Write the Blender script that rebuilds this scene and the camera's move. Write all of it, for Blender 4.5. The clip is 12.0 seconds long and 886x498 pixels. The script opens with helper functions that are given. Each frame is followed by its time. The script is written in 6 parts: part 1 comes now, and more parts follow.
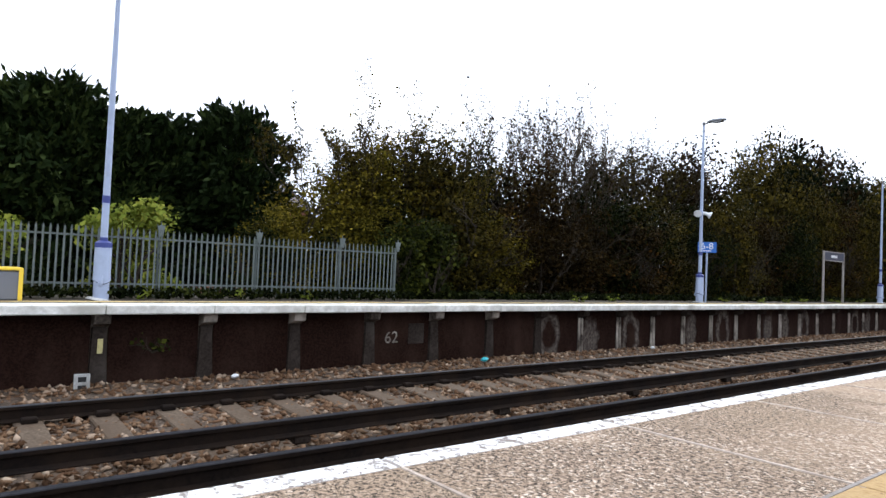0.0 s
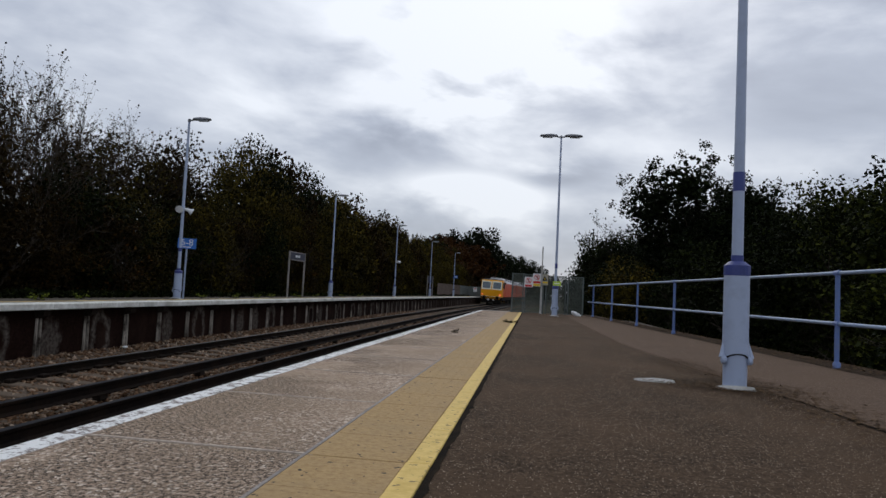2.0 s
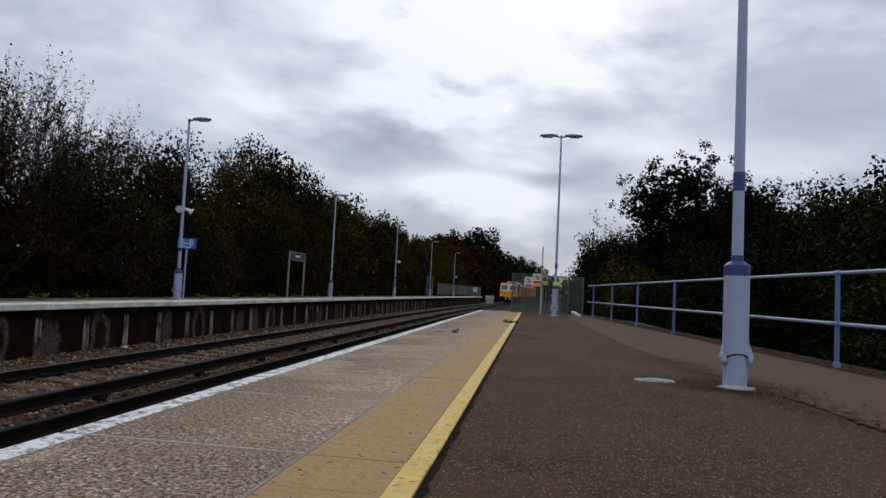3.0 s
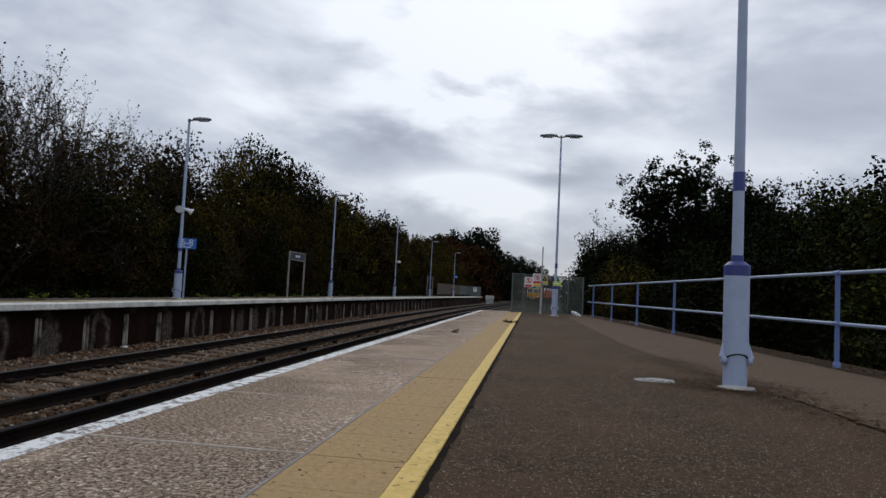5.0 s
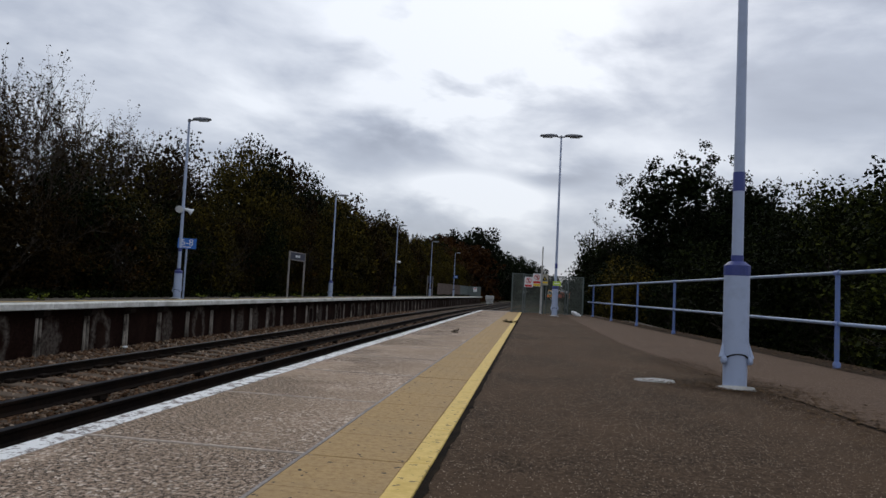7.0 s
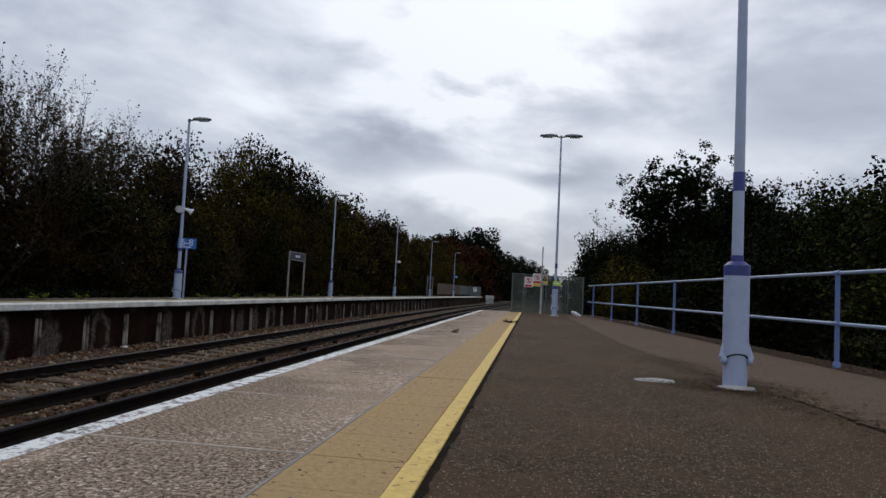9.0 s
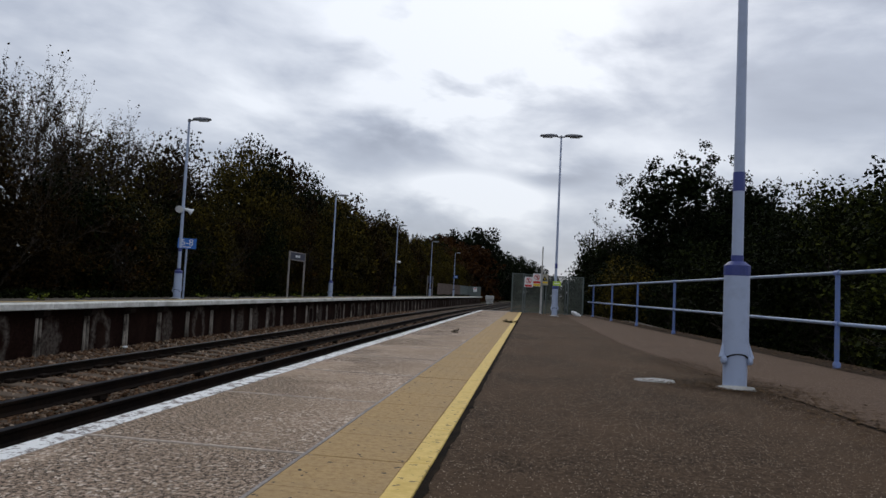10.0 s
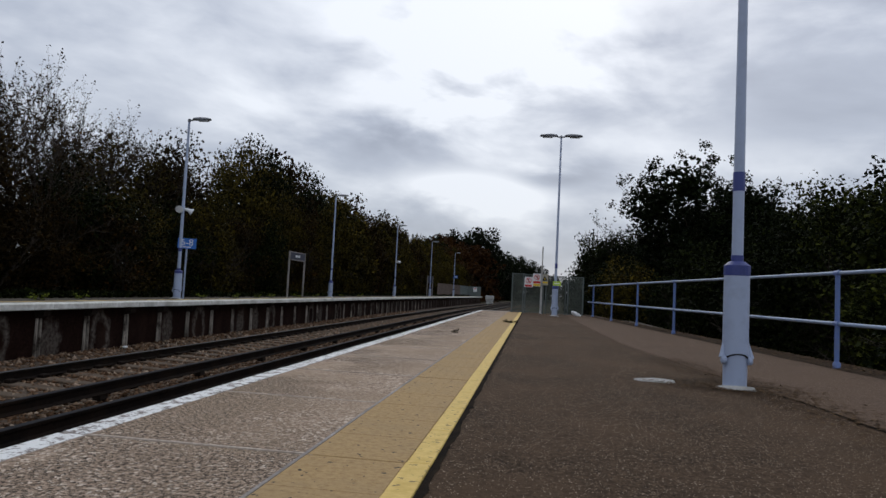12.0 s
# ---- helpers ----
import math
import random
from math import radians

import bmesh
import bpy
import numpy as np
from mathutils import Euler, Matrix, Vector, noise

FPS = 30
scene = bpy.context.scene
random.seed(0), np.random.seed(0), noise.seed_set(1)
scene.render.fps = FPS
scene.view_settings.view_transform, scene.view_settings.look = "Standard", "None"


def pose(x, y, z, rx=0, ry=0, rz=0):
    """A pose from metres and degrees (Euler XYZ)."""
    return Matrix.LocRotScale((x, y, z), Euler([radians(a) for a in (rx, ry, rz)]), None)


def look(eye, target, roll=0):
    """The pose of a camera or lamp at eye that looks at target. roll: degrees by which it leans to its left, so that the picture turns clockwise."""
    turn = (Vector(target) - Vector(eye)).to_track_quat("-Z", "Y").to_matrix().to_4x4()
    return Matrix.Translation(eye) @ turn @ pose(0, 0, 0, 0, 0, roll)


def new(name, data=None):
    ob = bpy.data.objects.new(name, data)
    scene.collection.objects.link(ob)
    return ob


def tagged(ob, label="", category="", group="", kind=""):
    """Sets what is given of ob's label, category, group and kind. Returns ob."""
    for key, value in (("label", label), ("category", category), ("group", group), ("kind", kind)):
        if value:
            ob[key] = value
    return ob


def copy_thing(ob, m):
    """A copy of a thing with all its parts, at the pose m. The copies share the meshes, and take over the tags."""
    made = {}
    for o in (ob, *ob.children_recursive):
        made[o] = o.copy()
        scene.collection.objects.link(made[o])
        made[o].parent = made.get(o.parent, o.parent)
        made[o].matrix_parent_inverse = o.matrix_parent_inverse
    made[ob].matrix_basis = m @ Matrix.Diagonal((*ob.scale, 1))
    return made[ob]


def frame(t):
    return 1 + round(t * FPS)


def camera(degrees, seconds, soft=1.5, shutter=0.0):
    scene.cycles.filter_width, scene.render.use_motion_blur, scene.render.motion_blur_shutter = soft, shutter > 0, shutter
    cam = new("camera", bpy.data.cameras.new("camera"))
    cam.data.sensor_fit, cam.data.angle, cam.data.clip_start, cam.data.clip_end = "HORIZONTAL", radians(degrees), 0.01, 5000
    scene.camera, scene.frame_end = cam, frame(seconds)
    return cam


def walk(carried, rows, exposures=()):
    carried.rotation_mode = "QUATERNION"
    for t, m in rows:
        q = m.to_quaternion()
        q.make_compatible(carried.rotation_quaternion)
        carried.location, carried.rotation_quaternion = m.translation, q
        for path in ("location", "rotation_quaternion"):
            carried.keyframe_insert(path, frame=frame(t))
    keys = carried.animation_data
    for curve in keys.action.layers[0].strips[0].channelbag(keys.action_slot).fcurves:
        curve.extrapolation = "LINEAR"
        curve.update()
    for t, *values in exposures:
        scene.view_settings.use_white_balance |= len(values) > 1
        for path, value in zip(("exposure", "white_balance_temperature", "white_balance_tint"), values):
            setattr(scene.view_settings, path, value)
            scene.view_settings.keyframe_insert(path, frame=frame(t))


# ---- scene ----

# ---- camera: low on the platform, panned to look along the line ----
EYE = (0.0, 0.0, 0.60)
cam = camera(68.4, 12.0)


def aim(yaw, pitch, lean):
    return pose(*EYE, 90 + pitch, 0, yaw) @ pose(0, 0, 0, 0, 0, lean)


PATH = [
    (0.0, aim(51.48, 1.81, 2.5)),
    (0.1, aim(47.61, 1.98, 2.6)),
    (0.2, aim(43.20, 2.20, 2.7)),
    (0.3, aim(38.43, 2.36, 2.85)),
    (0.4, aim(33.68, 2.56, 2.92)),
    (0.5, aim(30.44, 2.70, 2.94)),
    (0.6, aim(27.15, 2.85, 3.0)),
    (0.7, aim(24.98, 2.95, 3.08)),
    (0.8, aim(21.20, 3.14, 3.1)),
    (0.9, aim(16.77, 3.32, 3.09)),
    (1.0, aim(12.75, 3.46, 3.05)),
    (1.1, aim(9.42, 3.58, 3.0)),
    (1.2, aim(8.19, 3.62, 2.95)),
    (1.3, aim(7.94, 3.63, 2.94)),
    (1.5, aim(7.97, 3.63, 2.94)),
    (12.0, aim(7.97, 3.63, 2.94)),
]
walk(cam, PATH, [(0.0, 1.40), (0.2, 1.2), (0.4, 0.82), (0.6, 0.55), (0.8, 0.27), (1.0, 0.0), (1.3, -0.10), (1.8, -0.17), (12.0, -0.17)])

# ---- light: overcast daylight ----
world = bpy.data.worlds.new("overcast")
scene.world = world
world.use_nodes = True
wn, wl = world.node_tree.nodes, world.node_tree.links
wn.clear()


def wnode(kind, **kw):
    n = wn.new(kind)
    for k, v in kw.items():
        n.inputs[k].default_value = v
    return n


wout = wn.new("ShaderNodeOutputWorld")
bg = wn.new("ShaderNodeBackground")
sky = wn.new("ShaderNodeTexSky")
sky.sky_type = "NISHITA"
sky.sun_disc = False
sky.sun_elevation, sky.sun_rotation = radians(38), radians(8)
coord = wn.new("ShaderNodeTexCoord")
sep = wn.new("ShaderNodeSeparateXYZ")
wl.new(coord.outputs["Generated"], sep.inputs[0])


def wmath(op, a, b=None, clamp=False):
    n = wn.new("ShaderNodeMath")
    n.operation, n.use_clamp = op, clamp
    for i, v in enumerate((a, b)):
        if v is None:
            continue
        if isinstance(v, (int, float)):
            n.inputs[i].default_value = v
        else:
            wl.new(v, n.inputs[i])
    return n.outputs[0]


# cloud sheet in bearing and height, flattened towards the horizon
bearing = wmath("ARCTAN2", sep.outputs[0], sep.outputs[1])
height = wmath("ARCSINE", sep.outputs[2])
flat = wn.new("ShaderNodeCombineXYZ")
wl.new(wmath("ADD", wmath("MULTIPLY", bearing, 0.85), wmath("MULTIPLY", height, 0.35)), flat.inputs[0])
wl.new(wmath("MULTIPLY", wmath("POWER", wmath("MAXIMUM", height, 0.0), 0.8), 1.9), flat.inputs[1])
n1 = wnode("ShaderNodeTexNoise", Scale=5.6, Detail=7.0, Roughness=0.52, Distortion=0.2)
n2 = wnode("ShaderNodeTexNoise", Scale=1.5, Detail=3.0, Roughness=0.5)
for n in (n1, n2):
    wl.new(flat.outputs[0], n.inputs["Vector"])
mixed = wmath("ADD", wmath("ADD", wmath("MULTIPLY", n1.outputs[0], 0.30), wmath("MULTIPLY", n2.outputs[0], 0.22)), 0.252)


def bank(total, az, el, wide, tall, amount):
    """A broad thin place or thick bank in the cloud, in degrees."""
    dx = wmath("DIVIDE", wmath("SUBTRACT", bearing, radians(az)), radians(wide))
    dy = wmath("DIVIDE", wmath("SUBTRACT", height, radians(el)), radians(tall))
    dx = wmath("ADD", dx, wmath("MULTIPLY", wmath("SUBTRACT", n2.outputs[0], 0.5), 1.6))
    dy = wmath("ADD", dy, wmath("MULTIPLY", wmath("SUBTRACT", n1.outputs[0], 0.5), 3.0))
    q = wmath("ADD", wmath("MULTIPLY", dx, dx), wmath("MULTIPLY", dy, dy))
    return wmath("ADD", total, wmath("MULTIPLY", wmath("POWER", 2.718, wmath("MULTIPLY", q, -1.0)), amount))


for az, el, wide, tall, amount in ((-5.6, 24.0, 13.0, 8.5, 0.20), (-24.0, 17.5, 8.0, 4.0, 0.035), (-7.0, 8.9, 5.0, 1.3, 0.22), (-2.0, 7.8, 4.0, 1.6, 0.13), (-14.0, 12.4, 5.0, 1.8, -0.085), (1.8, 10.2, 3.2, 1.0, -0.12), (-20.0, 9.6, 5.0, 1.6, -0.03),
                                   (16.0, 16.5, 12.0, 4.5, -0.05), (23.0, 21.0, 8.0, 4.0, -0.04), (20.0, 11.8, 9.0, 1.5, 0.03), (7.0, 13.2, 6.0, 1.2, 0.03), (-32.0, 17.0, 12.0, 7.0, -0.005), (-2.0, 4.0, 6.0, 1.5, -0.05)):
    mixed = bank(mixed, az, el, wide, tall, amount)
ramp = wn.new("ShaderNodeValToRGB")
ramp.color_ramp.elements[0].position, ramp.color_ramp.elements[0].color = 0.39, (0.37, 0.41, 0.51, 1)
ramp.color_ramp.elements[1].position, ramp.color_ramp.elements[1].color = 0.60, (1.09, 1.14, 1.23, 1)
mid = ramp.color_ramp.elements.new(0.48)
mid.color = (0.59, 0.645, 0.765, 1)
wl.new(mixed, ramp.inputs[0])
# an overcast sky brightens towards the zenith
gain = wmath("ADD", 0.72, wmath("MULTIPLY", wmath("SQRT", wmath("MAXIMUM", sep.outputs[2], 0.0)), 0.42))
lit = wn.new("ShaderNodeVectorMath")
lit.operation = "SCALE"
wl.new(ramp.outputs[0], lit.inputs[0])
wl.new(gain, lit.inputs["Scale"])
thin = wn.new("ShaderNodeVectorMath")
thin.operation = "SCALE"
wl.new(sky.outputs[0], thin.inputs[0])
thin.inputs["Scale"].default_value = 0.10
blend = wn.new("ShaderNodeMixRGB")
blend.inputs[0].default_value = 0.9
wl.new(thin.outputs[0], blend.inputs[1])
wl.new(lit.outputs[0], blend.inputs[2])
wl.new(blend.outputs[0], bg.inputs[0])
bg.inputs[1].default_value = 1.0
wl.new(bg.outputs[0], wout.inputs[0])

sun = new("sun", bpy.data.lights.new("sun", "SUN"))
sun.data.energy, sun.data.angle, sun.data.color = 0.4, radians(25), (1.0, 0.96, 0.9)
sun.matrix_world = look((-10, 88, 60), (0, 0, 0))


# ---- materials ----
def mat(name, build, rough=0.8, metal=0.0, spec=0.3):
    m = bpy.data.materials.new(name)
    m.use_nodes = True
    nt = m.node_tree
    p = nt.nodes["Principled BSDF"]
    p.inputs["Roughness"].default_value, p.inputs["Metallic"].default_value = rough, metal
    p.inputs["Specular IOR Level"].default_value = spec
    build(nt, p)
    return m


def noise_fac(nt, scale, detail=4.0, rough=0.6, src="Object", stretch=(1, 1, 1)):
    tc = nt.nodes.new("ShaderNodeTexCoord")
    mp = nt.nodes.new("ShaderNodeMapping")
    mp.inputs["Scale"].default_value = stretch
    if src == "World":
        g = nt.nodes.new("ShaderNodeNewGeometry")
        nt.links.new(g.outputs["Position"], mp.inputs[0])
    else:
        nt.links.new(tc.outputs[src], mp.inputs[0])
    n = nt.nodes.new("ShaderNodeTexNoise")
    n.inputs["Scale"].default_value, n.inputs["Detail"].default_value, n.inputs["Roughness"].default_value = scale, detail, rough
    nt.links.new(mp.outputs[0], n.inputs["Vector"])
    return n.outputs[0]


def ramp_of(nt, fac, stops):
    r = nt.nodes.new("ShaderNodeValToRGB")
    e = r.color_ramp.elements
    while len(e) < len(stops):
        e.new(0.5)
    for el, (pos, col) in zip(e, stops):
        el.position, el.color = pos, (*col, 1) if len(col) == 3 else col
    nt.links.new(fac, r.inputs[0])
    return r.outputs[0]


def mix_col(nt, fac, a, b, mode="MIX"):
    n = nt.nodes.new("ShaderNodeMixRGB")
    n.blend_type = mode
    for i, v in enumerate((fac, a, b)):
        if isinstance(v, (int, float)):
            n.inputs[i].default_value = v
        elif isinstance(v, tuple):
            n.inputs[i].default_value = (*v, 1)
        else:
            nt.links.new(v, n.inputs[i])
    return n.outputs[0]


def bump(nt, p, fac, strength=0.3, dist=0.01):
    b = nt.nodes.new("ShaderNodeBump")
    b.inputs["Strength"].default_value, b.inputs["Distance"].default_value = strength, dist
    nt.links.new(fac, b.inputs["Height"])
    nt.links.new(b.outputs[0], p.inputs["Normal"])


def two_scale(c1, c2, c3, fine=60, coarse=1.2, bump_s=0.4, bump_d=0.006, lo=0.35, hi=0.65, spec_lo=0.42, src="World"):
    """Fine grain between c1 and c2, and coarse stains towards c3."""
    def build(nt, p):
        f = noise_fac(nt, fine, 3, 0.7, src)
        base = ramp_of(nt, f, [(lo, c1), (hi, c2)])
        c = noise_fac(nt, coarse, 5, 0.62, src)
        k = ramp_of(nt, c, [(spec_lo, (0, 0, 0)), (spec_lo + 0.25, (1, 1, 1))])
        nt.links.new(mix_col(nt, k, base, c3), p.inputs["Base Color"])
        bump(nt, p, f, bump_s, bump_d)
    return build


def paint(col, dark, scale=3.0, amount=0.5):
    def build(nt, p):
        f = noise_fac(nt, scale, 6, 0.65)
        k = ramp_of(nt, f, [(0.5, (0, 0, 0)), (0.75, (amount,) * 3)])
        nt.links.new(mix_col(nt, k, col, dark), p.inputs["Base Color"])
        bump(nt, p, noise_fac(nt, 40), 0.05, 0.002)
    return build


def asphalt_build(a, b, stain, chip):
    def build(nt, p):
        f = noise_fac(nt, 75, 5, 0.85, "World")
        base = ramp_of(nt, f, [(0.40, a), (0.62, b)])
        mott = noise_fac(nt, 7, 5, 0.75, "World")
        base = mix_col(nt, ramp_of(nt, mott, [(0.40, (0.30, 0.30, 0.30)), (0.56, (0, 0, 0))]), base, tuple(q * 0.8 for q in a))
        pits = noise_fac(nt, 34, 4, 0.75, "World")
        base = mix_col(nt, ramp_of(nt, pits, [(0.36, (0.9, 0.9, 0.9)), (0.52, (0, 0, 0))]), base, tuple(q * 0.55 for q in a))
        c = noise_fac(nt, 0.9, 6, 0.65, "World")
        k = ramp_of(nt, c, [(0.40, (0, 0, 0)), (0.62, (0.85, 0.85, 0.85))])
        base = mix_col(nt, k, base, stain)
        # chippings of two sizes
        g = nt.nodes.new("ShaderNodeNewGeometry")
        for scale, share, reach in ((60, 0.988, 0.26), (95, 0.965, 0.32), (150, 0.90, 0.40)):
            v = nt.nodes.new("ShaderNodeTexVoronoi")
            v.inputs["Scale"].default_value = scale
            nt.links.new(g.outputs["Position"], v.inputs["Vector"])
            s1 = nt.nodes.new("ShaderNodeSeparateColor")
            nt.links.new(v.outputs["Color"], s1.inputs[0])
            some = nt.nodes.new("ShaderNodeMath")
            some.operation = "GREATER_THAN"
            some.inputs[1].default_value = share
            nt.links.new(s1.outputs[0], some.inputs[0])
            near = nt.nodes.new("ShaderNodeMath")
            near.operation = "LESS_THAN"
            near.inputs[1].default_value = reach
            nt.links.new(v.outputs["Distance"], near.inputs[0])
            both = nt.nodes.new("ShaderNodeMath")
            both.operation = "MULTIPLY"
            nt.links.new(some.outputs[0], both.inputs[0])
            nt.links.new(near.outputs[0], both.inputs[1])
            tone = mix_col(nt, s1.outputs[1], b, chip)
            base = mix_col(nt, both.outputs[0], base, tone)
        # trodden dirt round the foot of the lamp post
        near = nt.nodes.new("ShaderNodeVectorMath")
        near.operation = "DISTANCE"
        near.inputs[1].default_value = (1.42, 5.15, 0)
        nt.links.new(g.outputs["Position"], near.inputs[0])
        d = nt.nodes.new("ShaderNodeMath")
        d.operation = "MULTIPLY_ADD"
        nt.links.new(noise_fac(nt, 5.0, 5, 0.7, "World"), d.inputs[0])
        d.inputs[1].default_value = 0.9
        nt.links.new(near.outputs["Value"], d.inputs[2])
        base = mix_col(nt, ramp_of(nt, d.outputs[0], [(0.62, (0.85, 0.85, 0.85)), (0.98, (0, 0, 0))]), base, (0.026, 0.017, 0.010))
        nt.links.new(base, p.inputs["Base Color"])
        bump(nt, p, f, 0.6, 0.008)
    return build


ASPHALT = mat("asphalt", asphalt_build((0.024, 0.0158, 0.0095), (0.152, 0.102, 0.065), (0.088, 0.056, 0.034), (0.52, 0.43, 0.34)), 0.95, spec=0.08)
ASPHALT_OLD = mat("worn_asphalt", asphalt_build((0.094, 0.063, 0.044), (0.184, 0.127, 0.091), (0.125, 0.084, 0.058), (0.36, 0.28, 0.21)), 0.95, spec=0.08)


def concrete_slab(nt, p):
    f = noise_fac(nt, 62, 2, 0.85, "World")
    g0 = nt.nodes.new("ShaderNodeNewGeometry")
    v = nt.nodes.new("ShaderNodeTexVoronoi")
    v.inputs["Scale"].default_value = 95
    nt.links.new(g0.outputs["Position"], v.inputs["Vector"])
    sc = nt.nodes.new("ShaderNodeSeparateColor")
    nt.links.new(v.outputs["Color"], sc.inputs[0])
    base = ramp_of(nt, sc.outputs[0], [(0.0, (0.11, 0.080, 0.056)), (0.2, (0.28, 0.204, 0.148)), (0.75, (0.41, 0.304, 0.224)), (1.0, (0.78, 0.66, 0.54))])
    c = noise_fac(nt, 1.6, 6, 0.7, "World")
    k = ramp_of(nt, c, [(0.40, (0, 0, 0)), (0.62, (0.45, 0.45, 0.45))])
    k2 = ramp_of(nt, noise_fac(nt, 0.8, 4, 0.6, "World"), [(0.44, (0.04, 0.04, 0.04)), (0.62, (0.72, 0.72, 0.72))])
    base = mix_col(nt, k2, base, (0.385, 0.281, 0.192))
    base = mix_col(nt, k, base, (0.28, 0.206, 0.145))
    # dark lichen specks along the edge side
    g = nt.nodes.new("ShaderNodeNewGeometry")
    s = nt.nodes.new("ShaderNodeSeparateXYZ")
    nt.links.new(g.outputs["Position"], s.inputs[0])
    r = nt.nodes.new("ShaderNodeMapRange")
    r.inputs["From Min"].default_value, r.inputs["From Max"].default_value = -0.70, -1.35
    nt.links.new(s.outputs[0], r.inputs["Value"])
    sp = noise_fac(nt, 60, 5, 0.9, "World")
    big = noise_fac(nt, 1.1, 3, 0.6, "World")
    old = nt.nodes.new("ShaderNodeMapRange")
    old.inputs["From Min"].default_value, old.inputs["From Max"].default_value = 4.4, 2.4
    old.inputs["To Max"].default_value = 0.09
    nt.links.new(s.outputs[1], old.inputs["Value"])
    more = nt.nodes.new("ShaderNodeMath")
    nt.links.new(big, more.inputs[0])
    nt.links.new(old.outputs[0], more.inputs[1])
    big = more.outputs[0]
    # the oldest slabs are speckled right across
    aged = nt.nodes.new("ShaderNodeMapRange")
    aged.inputs["From Min"].default_value, aged.inputs["From Max"].default_value = 3.1, 2.1
    aged.inputs["To Max"].default_value = 0.95
    nt.links.new(s.outputs[1], aged.inputs["Value"])
    most = nt.nodes.new("ShaderNodeMath")
    most.operation = "MAXIMUM"
    nt.links.new(r.outputs[0], most.inputs[0])
    nt.links.new(aged.outputs[0], most.inputs[1])
    m = nt.nodes.new("ShaderNodeMath")
    m.operation = "MULTIPLY"
    nt.links.new(ramp_of(nt, sp, [(0.50, (0, 0, 0)), (0.53, (1, 1, 1))]), m.inputs[0])
    nt.links.new(most.outputs[0], m.inputs[1])
    m2 = nt.nodes.new("ShaderNodeMath")
    m2.operation = "MULTIPLY"
    nt.links.new(m.outputs[0], m2.inputs[0])
    nt.links.new(ramp_of(nt, big, [(0.42, (0.05, 0.05, 0.05)), (0.53, (0.95, 0.95, 0.95))]), m2.inputs[1])
    nt.links.new(mix_col(nt, m2.outputs[0], base, (0.022, 0.019, 0.016)), p.inputs["Base Color"])
    bump(nt, p, f, 0.25, 0.004)


SLAB = mat("exposed_aggregate_concrete", concrete_slab, 0.95, spec=0.08)


def white_line(nt, p):
    f = noise_fac(nt, 14, 7, 0.8, "World")
    k = ramp_of(nt, f, [(0.51, (0, 0, 0)), (0.55, (1, 1, 1))])
    nt.links.new(mix_col(nt, k, (0.74, 0.74, 0.72), (0.20, 0.17, 0.15)), p.inputs["Base Color"])
    bump(nt, p, f, 0.5, 0.004)


WHITE_LINE = mat("flaking_white_paint", white_line, 0.8)


def tactile(nt, p):
    f = noise_fac(nt, 40, 4, 0.7, "World")
    base = ramp_of(nt, f, [(0.38, (0.31, 0.198, 0.086)), (0.62, (0.42, 0.282, 0.127))])
    c = noise_fac(nt, 2.0, 5, 0.7, "World")
    base = mix_col(nt, ramp_of(nt, c, [(0.45, (0, 0, 0)), (0.75, (0.7, 0.7, 0.7))]), base, (0.30, 0.21, 0.11))
    sp = noise_fac(nt, 30, 2, 0.5, "World")
    base = mix_col(nt, ramp_of(nt, sp, [(0.66, (0, 0, 0)), (0.70, (1, 1, 1))]), base, (0.05, 0.04, 0.03))
    nt.links.new(base, p.inputs["Base Color"])
    bump(nt, p, f, 0.35, 0.004)


TACTILE = mat("buff_tactile_paving", tactile, 0.85, spec=0.25)


def yellow_paint(nt, p):
    f = noise_fac(nt, 18, 6, 0.7, "World")
    base = ramp_of(nt, f, [(0.35, (0.58, 0.39, 0.10)), (0.62, (0.70, 0.50, 0.155))])
    sp = noise_fac(nt, 33, 3, 0.6, "World")
    base = mix_col(nt, ramp_of(nt, sp, [(0.61, (0, 0, 0)), (0.66, (0.85, 0.85, 0.85))]), base, (0.12, 0.08, 0.04))
    nt.links.new(base, p.inputs["Base Color"])
    bump(nt, p, f, 0.3, 0.003)


YELLOW_LINE = mat("yellow_line_paint", yellow_paint, 0.75)
JOINT = mat("joint_filler", two_scale((0.008, 0.007, 0.006), (0.020, 0.017, 0.014), (0.030, 0.022, 0.015), 50, 6.0), 0.95, spec=0.02)
MORTAR = mat("pale_mortar", two_scale((0.24, 0.215, 0.195), (0.38, 0.345, 0.32), (0.17, 0.15, 0.13), 50), 0.9)
JOINT_PALE = mat("pale_slab_joint", two_scale((0.36, 0.30, 0.25), (0.56, 0.48, 0.40), (0.24, 0.19, 0.15), 40, 3.0, spec_lo=0.5), 0.95, spec=0.05)
COPING = mat("white_coping", two_scale((0.58, 0.57, 0.52), (0.80, 0.79, 0.74), (0.42, 0.40, 0.35), 14, 1.6, 0.3, 0.004), 0.85)
FAR_TOP = mat("far_platform_top", two_scale((0.045, 0.037, 0.028), (0.085, 0.070, 0.052), (0.06, 0.05, 0.034), 40, 0.8), 0.9)
FAR_LINE = mat("worn_yellow_line", two_scale((0.52, 0.38, 0.16), (0.66, 0.50, 0.23), (0.36, 0.27, 0.15), 12, 1.0), 0.85)


